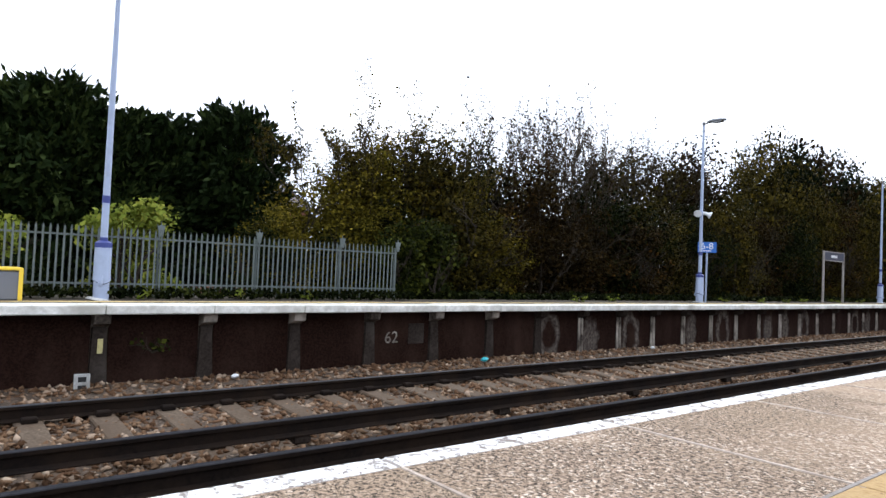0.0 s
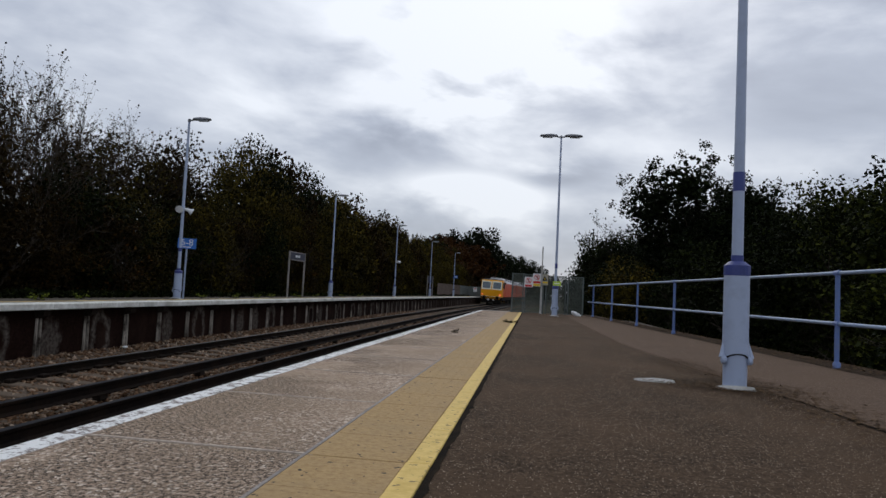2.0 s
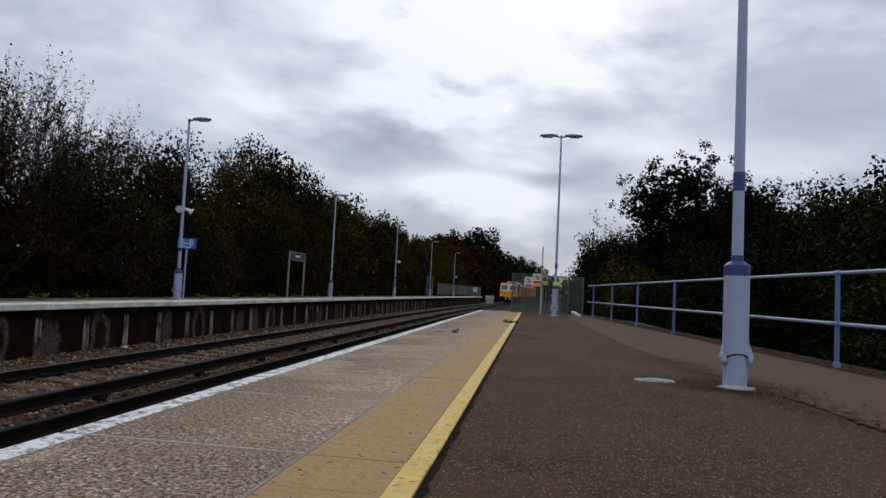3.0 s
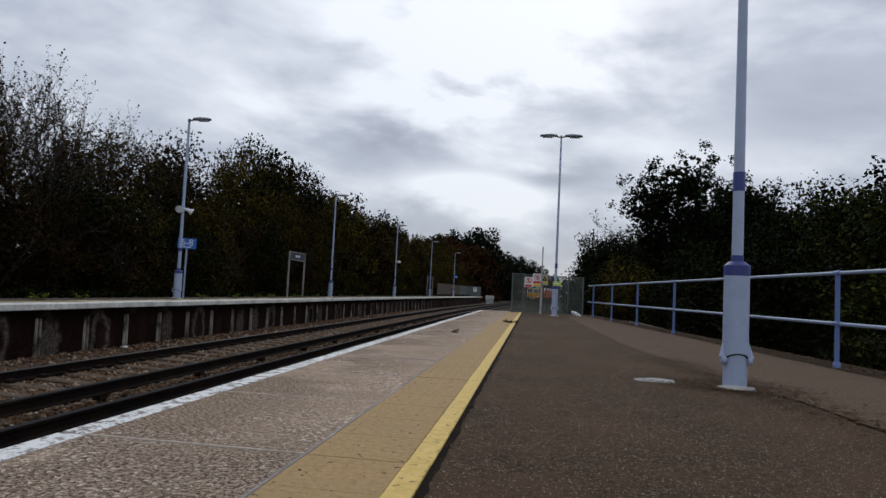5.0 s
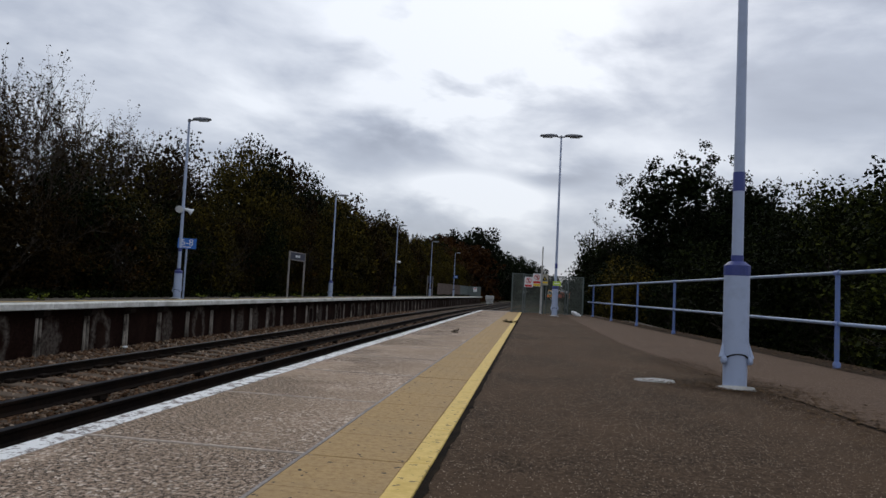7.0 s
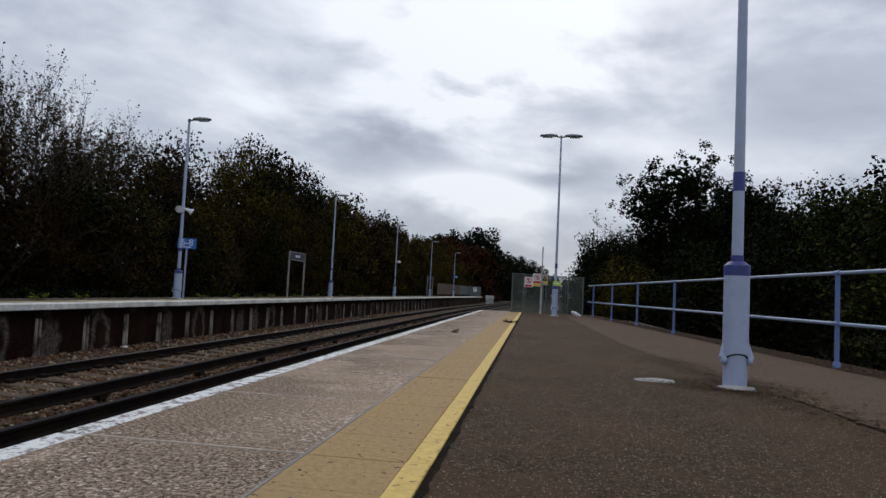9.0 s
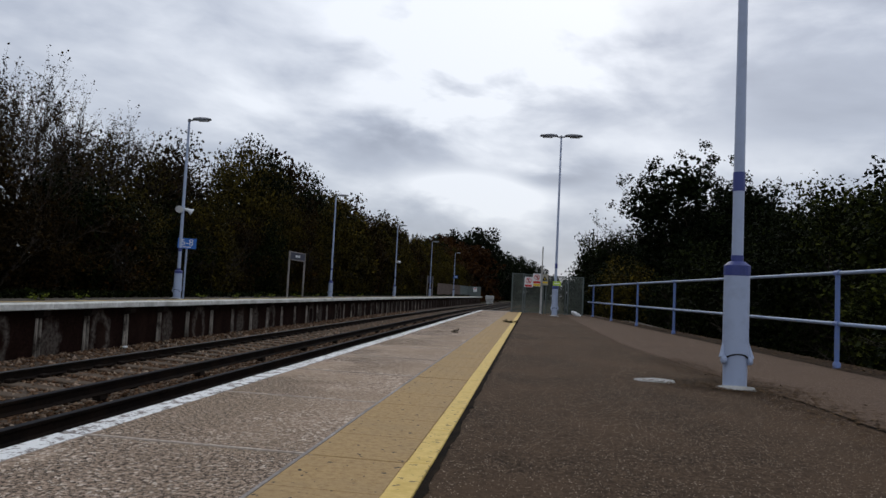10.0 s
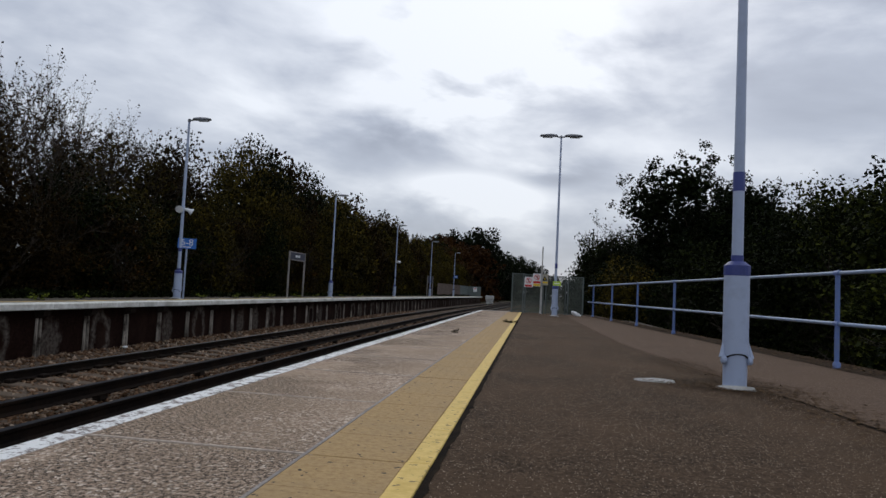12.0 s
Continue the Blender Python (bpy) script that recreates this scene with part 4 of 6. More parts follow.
def spray_cloud(ctr, way, size, r):
    """Narrow folded sprays that point along the given ways."""
    n = len(ctr)
    d = way + r.normal(0, 0.6, (n, 3))
    d /= np.linalg.norm(d, axis=1, keepdims=True)
    s = np.cross(d, r.normal(0, 1, (n, 3)))
    s /= np.linalg.norm(s, axis=1, keepdims=True) + 1e-9
    L = (size * r.uniform(0.6, 1.5, n))[:, None]
    w = L * 0.20
    v = np.stack([ctr - d * L / 2, ctr + s * w, ctr + d * L / 2, ctr - s * w], 1)
    return v.reshape(-1, 3), np.arange(4 * n).reshape(n, 4)


def conifer_tree(name, label, seed, rx, h, boughs, sprays, size):
    """An evergreen of upswept boughs, each a plume of narrow sprays."""
    r = np.random.default_rng(seed)
    t = thing(name, label, "tree", group="dark conifers")
    g = Geo()
    g.tube([(0, 0, -0.1), (0.05, 0, h * 0.5), (0, 0.04, h * 0.93)], [0.16, 0.10, 0.02], 7)
    part("trunk", g, BARK, t)
    ctr, way = [], []
    for k in range(boughs):
        zz = (k + 0.5) / boughs
        a = 2.4 * k + r.uniform(-0.4, 0.4)
        reach = rx * (1 - zz ** 2.4) ** 0.7 * r.uniform(0.65, 1.12) + 0.25
        rise = 0.25 + 0.9 * zz + r.uniform(-0.1, 0.15)
        n = max(20, int(sprays * (0.5 + reach / rx) / boughs))
        u = r.uniform(0.12, 1.0, n) ** 0.75
        x = reach * u
        out = np.stack([math.cos(a) * x, math.sin(a) * x, h * (0.04 + 0.84 * zz) + rise * reach * u * u * 0.62], 1)
        fat = (0.10 + 0.30 * (1 - u) + 0.08 * np.sin(u * 9 + k))[:, None]
        ctr.append(out + r.normal(0, 1, (n, 3)) * fat * (0.9, 0.9, 0.5))
        way.append(np.tile((math.cos(a), math.sin(a), rise), (n, 1)))
    v, f = spray_cloud(np.concatenate(ctr), np.concatenate(way), size, r)
    part("foliage", big_mesh("foliage", v, f, LEAF_FIR), None, t)
    return t


def sapling(name, label, leaf, seed, h, leaves, size, spread=0.4, stems=5):
    """A thin upright shrub, half bare, with leaves on its twigs."""
    r = np.random.default_rng(seed)
    t = thing(name, label, "sapling", group="half-bare saplings")
    g, tips = Geo(), []
    for k in range(stems):
        a = r.uniform(0, 6.28)
        q = r.uniform(0.08, 0.30)
        grow(g, (0.3 * math.cos(a), 0.3 * math.sin(a), 0), (q * math.cos(a), q * math.sin(a), 1), h * r.uniform(0.55, 0.8), 0.044, 3, r, tips, spread, 0.30, 3)
    part("trunk", g, BARK, t)
    tips = np.array(tips)
    pts = tips[r.integers(0, len(tips), leaves)] + r.normal(0, 0.05, (leaves, 3))
    v, f = leaf_cloud(pts, size, r)
    part("foliage", big_mesh("foliage", v, f, leaf), None, t)
    return t


def put(ob, x, y, z=-0.05, turn=0.0, s=1.0, sz=1.0):
    return copy_thing(ob, pose(x, y, z, 0, 0, turn) @ Matrix.Diagonal((s, s, s * sz, 1)))


HEDGE = "shrubs behind the far platform"
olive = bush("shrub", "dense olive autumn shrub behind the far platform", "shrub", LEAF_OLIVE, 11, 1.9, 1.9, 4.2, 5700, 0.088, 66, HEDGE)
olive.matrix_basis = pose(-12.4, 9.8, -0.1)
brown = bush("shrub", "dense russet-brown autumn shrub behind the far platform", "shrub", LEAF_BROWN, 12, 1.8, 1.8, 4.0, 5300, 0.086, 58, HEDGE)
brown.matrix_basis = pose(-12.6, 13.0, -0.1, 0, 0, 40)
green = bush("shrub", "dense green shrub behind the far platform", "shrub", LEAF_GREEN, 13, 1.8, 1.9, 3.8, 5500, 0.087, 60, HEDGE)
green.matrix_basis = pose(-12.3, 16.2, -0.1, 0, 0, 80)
kinds = [olive, brown, olive, green, olive, brown]
golden = bush("shrub", "golden olive autumn shrub past the fence end", "shrub", LEAF_GOLD, 16, 1.7, 1.7, 4.0, 6000, 0.08, 70, HEDGE)
golden.matrix_basis = pose(-12.9, 8.2, -0.1) @ Matrix.Diagonal((0.95, 0.95, 0.92, 1))
olive_far = bush("shrub", "dense olive autumn shrub beyond the station sign", "shrub", LEAF_OLIVE, 14, 1.9, 1.9, 4.2, 3000, 0.15, 60, HEDGE, limbs=1)
olive_far.matrix_basis = pose(-13.0 + bend(44), 44, -0.1) @ Matrix.Diagonal((1.2, 1.2, 1.5, 1))
brown_far = bush("shrub", "dense russet-brown shrub beyond the station sign", "shrub", LEAF_BROWN, 15, 1.8, 1.8, 4.0, 3000, 0.14, 56, HEDGE, limbs=1)
brown_far.matrix_basis = pose(-13.2 + bend(49), 49, -0.1) @ Matrix.Diagonal((1.2, 1.2, 1.5, 1))
kinds_far = [olive_far, brown_far, olive_far]


def put_far(ob, x, y, z, turn, s, sz):
    made = copy_thing(ob, pose(x, y, z, 0, 0, turn))
    made.scale = (s, s, s * sz)
r7 = np.random.default_rng(7)
k = 0
y = 8.0
while y < 100:
    top = float(np.interp(y, [8, 10.5, 12.3, 14, 16.5, 18.7, 20.4, 22, 26, 28, 30, 36, 44, 56, 73, 100], [3.5, 4.0, 4.6, 4.5, 4.6, 4.9, 5.3, 5.9, 6.5, 6.5, 7.4, 7.7, 7.4, 7.2, 6.8, 7.0]))
    stride = 2.15 if y < 34 else 3.0
    for row, dx in ((0, -11.9), (1, -13.9)):
        hh = top * (0.64 if row == 0 else 1.0) * r7.uniform(0.86, 1.05)
        s = max(0.75, hh / 4.1) if row else r7.uniform(0.7, 0.85)
        s = min(s, 1.35)
        (put if y < 34 else put_far)(kinds[int(r7.integers(0, 6))] if y < 34 else kinds_far[int(r7.integers(0, 3))], dx + bend(y) + r7.uniform(-0.4, 0.3) - (0.4 * s if row else 0), y + r7.uniform(-0.5, 0.5), -0.1, r7.uniform(0, 360), s, hh / (4.05 * s))
    y += stride
r8 = np.random.default_rng(8)
n = 16000
gy = 7.4 + 84 * r8.uniform(0, 1, n) ** 1.5
gx = -10.35 - np.abs(r8.normal(0, 0.35, n)) + np.maximum(0, gy - 27) ** 2 / 2450
tall = 0.20 * np.clip(np.array([0.5 + 1.2 * noise.noise((yy * 0.9, 4.0, 0.0)) for yy in gy]), 0.1, 1.2)
gv, gf = leaf_cloud(np.stack([gx, gy, 0.02 + tall * r8.uniform(0, 1, n)], 1), 0.11, r8)
n = 3000
fy = r8.uniform(-2, 7.2, n)
gv2, gf2 = leaf_cloud(np.stack([-10.0 + r8.normal(0, 0.10, n), fy, 0.02 + 0.13 * r8.uniform(0, 1, n)], 1), 0.08, r8)
gv, gf = np.concatenate([gv, gv2]), np.concatenate([gf, gf2 + len(gv)])
tagged(new("grass", big_mesh("grass", gv, gf, LEAF_GREEN)), "ragged grass and weeds along the hedge foot", "grass", kind="stuff")
# low dark ivy where the fence ends
ivy = bush("ivy_bush", "low dark green ivy bush at the fence end", "bush", LEAF_MID, 21, 0.85, 1.3, 1.7, 5200, 0.075, 40)
ivy.matrix_basis = pose(-10.75, 8.0, -0.05)
put(golden, -11.9, 7.4, -0.1, 200, 0.60, 0.9)
# bright young growth over the fence
bright = bush("young_shrub", "bright yellow-green young shrub over the fence", "shrub", LEAF_YELLOW, 22, 0.8, 0.9, 1.75, 2600, 0.09, 26, "young shrubs")
bright.matrix_basis = pose(-11.2, 2.6, -0.05)
put(bright, -11.3, 0.4, -0.05, 130, 0.85)
put(green, -12.0, 5.2, -0.1, 70, 0.5, 0.8)
put(green, -11.6, 0.2, -0.1, 10, 0.42, 0.9)
put(green, -11.4, -2.2, -0.1, 50, 0.5, 0.8)
for x, yy, s, sz in ((-13.2, 10.3, 0.95, 1.0), (-12.9, 6.95, 0.95, 0.88), (-12.6, 5.7, 0.66, 0.80), (-12.2, 11.2, 0.7, 0.85), (-13.8, 8.6, 0.95, 0.98)):
    put(golden, x, yy, -0.1, r7.uniform(0, 360), s, sz)
# conifers behind the fence
conifer = conifer_tree("conifer", "large dark evergreen tree behind the fence", 31, 1.9, 5.3, 84, 12500, 0.21)
conifer.matrix_basis = pose(-17.0, 6.35, -0.3, 0, 0, 20)
for x, yy, s, sz in ((-17.4, 4.7, 0.95, 0.90), (-17.2, 3.6, 0.9, 0.90), (-17.2, 2.3, 0.95, 0.99), (-17.3, 0.9, 0.98, 0.93), (-17.5, -0.8, 1.0, 0.95), (-19.0, 3.6, 1.1, 0.84), (-19.2, 0.8, 1.1, 0.9), (-18.2, -3.4, 1.2, 0.9)):
    put(conifer, x, yy, -0.3, r7.uniform(0, 360), s, sz / s)
# half-bare saplings rising from the hedge
sap = sapling("sapling", "thin half-bare sapling with sparse autumn leaves", LEAF_OLIVE, 41, 5.0, 5200, 0.078, 0.42)
sap.matrix_basis = pose(-13.6, 10.2, 0) @ Matrix.Diagonal((0.76, 0.76, 0.76, 1))
sap2 = sapling("sapling", "thin bare-twigged sapling with few leaves", LEAF_BROWN, 42, 5.0, 1500, 0.075, 0.40, 4)
sap2.matrix_basis = pose(-12.6, 14.6, 0, 0, 0, 30) @ Matrix.Diagonal((0.76, 0.76, 0.76, 1))
swaying = [sap, sap2]
for kind, x, yy, s in ((sap, -13.0, 7.7, 0.80), (sap, -13.2, 8.4, 0.78), (sap, -13.2, 11.0, 0.79), (sap2, -12.8, 11.9, 0.72), (sap2, -13.0, 12.8, 0.70), (sap2, -12.7, 14.0, 0.76), (sap2, -12.9, 15.3, 0.78), (sap2, -13.0, 16.4, 0.74), (sap2, -12.9, 17.4, 0.70),
                       (sap2, -12.7, 18.7, 0.73), (sap2, -13.1, 19.6, 0.71), (sap2, -13.3, 14.4, 0.73)):
    made = copy_thing(kind, pose(x, yy, 0, 0, 0, r7.uniform(0, 360)))
    if kind is sap2:
        x, yy, s = x - 1.6, yy * 1.12, s * 1.24
        made.matrix_basis = pose(x, yy, 0, 0, 0, r7.uniform(0, 360))
    made.scale = (s, s, s)
    swaying.append(made)

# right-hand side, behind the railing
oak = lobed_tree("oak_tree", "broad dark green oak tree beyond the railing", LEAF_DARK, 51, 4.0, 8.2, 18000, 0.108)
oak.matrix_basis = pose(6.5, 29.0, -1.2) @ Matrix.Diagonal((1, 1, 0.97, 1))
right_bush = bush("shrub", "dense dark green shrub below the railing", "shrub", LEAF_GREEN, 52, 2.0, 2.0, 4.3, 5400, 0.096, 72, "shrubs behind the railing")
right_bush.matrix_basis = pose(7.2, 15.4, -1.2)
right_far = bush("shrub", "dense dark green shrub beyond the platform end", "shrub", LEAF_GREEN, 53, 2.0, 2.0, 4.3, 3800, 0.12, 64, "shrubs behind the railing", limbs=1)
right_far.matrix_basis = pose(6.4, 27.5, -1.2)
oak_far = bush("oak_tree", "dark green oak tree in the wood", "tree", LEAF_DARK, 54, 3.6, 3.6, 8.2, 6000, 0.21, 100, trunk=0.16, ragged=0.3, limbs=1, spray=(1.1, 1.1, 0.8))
oak_far.matrix_basis = pose(12.0, 39.0, -1.2)
for x, yy, s, sz in ((5.4, 8.0, 0.8, 0.8), (5.2, 15.2, 0.8, 0.9), (4.7, 18.6, 0.75, 0.95), (6.8, 19.2, 1.0, 1.0), (9.4, 17.8, 1.1, 0.95),
                     (4.4, 22.0, 0.7, 0.9), (3.9, 26.0, 0.75, 0.9), (5.8, 24.0, 0.95, 1.0), (8.6, 23.6, 1.15, 1.05), (10.6, 22, 1.1, 1.0), (4.8, 33, 1.0, 0.9)):
    put(right_bush if yy < 20 and x < 9 else right_far, x, yy, -1.2, r7.uniform(0, 360), s, sz)
put(oak, 13.6, 28.0, -1.2, 100, 0.92, 0.90)
for x, yy, s in ((-14.2, 32.2, 1.0), (-14.2, 38.3, 1.02), (-14.6, 35.2, 0.93), (-14.2, 45.0, 0.95)):
    put(oak_far, x, yy, -0.1, r7.uniform(0, 360), s * 0.60, 1.55)
put(oak_far, 10.6, 34.0, -1.2, 200, 0.9, 0.9)
put(oak_far, 10.4, 26.5, -1.2, 300, 0.74, 0.80)
for x, yy, s, sz in ((9.8, 24.5, 1.2, 1.12), (8.4, 22.6, 1.1, 1.08)):
    put(right_bush, x, yy, -1.2, r7.uniform(0, 360), s, sz)
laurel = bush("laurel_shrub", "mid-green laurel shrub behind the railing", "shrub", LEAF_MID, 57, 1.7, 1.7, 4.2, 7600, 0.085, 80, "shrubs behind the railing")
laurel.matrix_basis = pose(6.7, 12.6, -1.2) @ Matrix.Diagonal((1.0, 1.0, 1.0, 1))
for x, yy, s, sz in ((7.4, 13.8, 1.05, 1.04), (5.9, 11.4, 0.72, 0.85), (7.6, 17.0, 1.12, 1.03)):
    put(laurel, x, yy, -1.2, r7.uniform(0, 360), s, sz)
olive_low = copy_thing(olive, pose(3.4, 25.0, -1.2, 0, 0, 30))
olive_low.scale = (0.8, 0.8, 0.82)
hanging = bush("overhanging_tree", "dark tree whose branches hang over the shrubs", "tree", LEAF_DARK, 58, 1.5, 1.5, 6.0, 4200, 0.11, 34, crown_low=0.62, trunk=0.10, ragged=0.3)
hanging.matrix_basis = pose(8.2, 14.4, -1.5)
put(oak_far, 5.6, 33.5, -1.2, 60, 0.7, 0.8)
put(oak, 8.3, 30.0, -1.2, 150, 0.86, 1.06)
put(oak_far, 9.0, 31.0, -1.2, 140, 0.9, 0.95)
for x, yy, s, sz in ((3.3, 29.0, 0.85, 0.85), (3.3, 36.0, 0.95, 1.15), (3.7, 40.0, 1.05, 1.3), (3.0, 31.0, 0.75, 0.95), (4.3, 36.5, 1.0, 1.3), (3.6, 33.0, 0.9, 0.95), (3.4, 38.0, 1.0, 0.9), (5.6, 38.0, 1.2, 1.1), (4.4, 44.0, 1.1, 0.95), (4.6, 52.0, 1.1, 0.9), (5.6, 62.0, 1.2, 0.9), (7.0, 75.0, 1.3, 0.9), (9.5, 92.0, 1.4, 0.9), (7.5, 30.0, 1.2, 1.2), (12.0, 112.0, 1.4, 0.9)):
    put(right_far, x, yy, -1.2, r7.uniform(0, 360), s, sz)
for x, yy, s, sz in ((5.0, 40.0, 0.62, 1.0), (7.0, 43.0, 0.8, 1.0), (8.9, 24.6, 0.62, 0.98), (4.2, 47.0, 0.5, 0.95), (8.6, 50.0, 0.8, 1.0)):
    put(oak if yy < 25 else oak_far, x, yy, -1.2, r7.uniform(0, 360), s, sz)
pale = sapling("sapling", "small pale half-bare tree beyond the gate", LEAF_GREEN, 43, 4.9, 2600, 0.11, 0.55)
pale.matrix_basis = pose(3.6, 36.0, -1.2) @ Matrix.Diagonal((0.95, 0.95, 0.86, 1))

# woods beyond the platform ends
wood = bush("woodland_tree", "dark green woodland tree beside the line", "tree", LEAF_DARK, 61, 4.6, 4.6, 11.5, 4200, 0.44, 80, "woodland trees", trunk=0.2, limbs=1)
wood.matrix_basis = pose(-13.5, 152, -1.2)
rust = bush("woodland_tree", "russet autumn tree beside the line", "tree", LEAF_RUST, 62, 4.4, 4.4, 9.5, 4300, 0.40, 70, "woodland trees", trunk=0.2, limbs=1)
rust.matrix_basis = pose(-12.8, 112, -1.2)
for ob, x, yy, s in ((rust, -14.5, 118, 1.2), (rust, -10.5, 128, 1.15), (rust, -16.5, 108, 1.15), (wood, -15, 138, 1.3), (wood, -12.0, 146, 1.42), (wood, -8.6, 168, 1.08), (wood, -6.0, 190, 1.12), (wood, -2.5, 215, 1.2), (wood, 2.0, 245, 1.1), (wood, -17, 104, 0.9), (wood, -10.2, 150, 1.12), (wood, -6.0, 175, 0.9),
                     (wood, 9.5, 60, 0.6), (wood, 12, 84, 0.7), (wood, 15, 110, 0.75), (wood, 24, 150, 0.8), (wood, 15, 290, 0.8), (wood, 24, 330, 0.9), (wood, 8, 270, 0.9), (wood, 36, 340, 1.0), (wood, 46, 330, 1.1), (rust, -13, 96, 0.8)):
    put(ob, x, yy, -1.2, r7.uniform(0, 360), s)


# ---- gate and panels at the platform end ----
def mesh_build(nt, p):
    """Fine expanded steel mesh: many small holes that let the distance through."""
    p.inputs["Base Color"].default_value = (0.20, 0.22, 0.20, 1)
    f = noise_fac(nt, 2.5, 4, 0.6, "World")
    nt.links.new(ramp_of(nt, f, [(0.3, (0.048, 0.060, 0.052)), (0.7, (0.115, 0.128, 0.108))]), p.inputs["Base Color"])
    tc = nt.nodes.new("ShaderNodeTexCoord")
    s = nt.nodes.new("ShaderNodeSeparateXYZ")
    nt.links.new(tc.outputs["Object"], s.inputs[0])
    fac = None
    for axis in (0, 2):
        w = nt.nodes.new("ShaderNodeMath")
        w.operation = "PINGPONG"
        w.inputs[1].default_value = 0.012
        nt.links.new(s.outputs[axis], w.inputs[0])
        c = nt.nodes.new("ShaderNodeMath")
        c.operation = "LESS_THAN"
        c.inputs[1].default_value = 0.0043
        nt.links.new(w.outputs[0], c.inputs[0])
        if fac is None:
            fac = c.outputs[0]
        else:
            m = nt.nodes.new("ShaderNodeMath")
            m.operation = "MAXIMUM"
            nt.links.new(fac, m.inputs[0])
            nt.links.new(c.outputs[0], m.inputs[1])
            fac = m.outputs[0]
    nt.links.new(fac, p.inputs["Alpha"])


MESH = mat("welded_wire_mesh", mesh_build, 0.6, 0.3)
CREAM_MARK = mat("faded_yellow_mark", paint((0.50, 0.44, 0.20), (0.25, 0.22, 0.12), 9, 0.7), 0.8)
SIGN_GREY = mat("weathered_sign_grey", paint((0.40, 0.38, 0.30), (0.26, 0.24, 0.18), 8, 0.5), 0.6)
SIGN_RED = mat("sign_red", paint((0.55, 0.03, 0.03), (0.4, 0.05, 0.05), 8, 0.3), 0.5)
SIGN_YELLOW = mat("sign_yellow", paint((0.75, 0.52, 0.05), (0.5, 0.36, 0.08), 8, 0.3), 0.5)
SIGN_GREEN = mat("sign_yellow_green", paint((0.42, 0.60, 0.06), (0.3, 0.42, 0.06), 8, 0.3), 0.5)
SIGN_BLUE = mat("sign_blue", paint((0.03, 0.14, 0.48), (0.03, 0.10, 0.32), 8, 0.3), 0.5)
SIGN_NAVY = mat("sign_navy", paint((0.012, 0.016, 0.04), (0.02, 0.022, 0.04), 8, 0.3), 0.5)


def frame_panel(name, x0, x1, y, h, label, tilt=0.0):
    t = thing(name, label, "fence panel", pose(0, 0, 0))
    g = Geo()
    g.add([(x0, y, 0.03), (x1, y, 0.03), (x1, y, h), (x0, y, h), (x0, y + 0.004, 0.03), (x1, y + 0.004, 0.03), (x1, y + 0.004, h), (x0, y + 0.004, h)], [(0, 1, 2, 3), (4, 5, 6, 7)])
    part("mesh", g, MESH, t, "fine grey wire mesh")
    for x in (x0, x1):
        g = Geo()
        g.box(x - 0.022, x + 0.022, y - 0.022, y + 0.026, -0.02, h + 0.02, c=0.004)
        part("upright", g, GALV_DARK, t)
    for z in (0.04, h):
        g = Geo()
        g.box(x0 + 0.022, x1 - 0.022, y - 0.012, y + 0.016, z - 0.012, z + 0.012)
        part("rail", g, GALV_DARK, t)
    return t


frame_panel("fence_panel", -0.66, -0.30, 21.7, 1.28, "narrow grey mesh fence panel at platform end")
frame_panel("mesh_gate", -0.24, 0.36, 21.75, 1.27, "grey mesh gate with warning signs")
frame_panel("mesh_gate", 0.44, 1.08, 21.75, 1.25, "grey mesh gate beside lamp post")
frame_panel("fence_panel", 1.14, 1.62, 21.5, 1.24, "grey mesh fence panel beside the railing")

t = thing("post", "tall pale square steel post at the gate", "post")
g = Geo()
g.box(0.255, 0.320, 21.52, 21.58, -0.02, 1.55, c=0.006)
g.box(0.270, 0.310, 21.53, 21.57, 1.55, 2.20, c=0.006)
part("shaft", g, CEMENT, t)


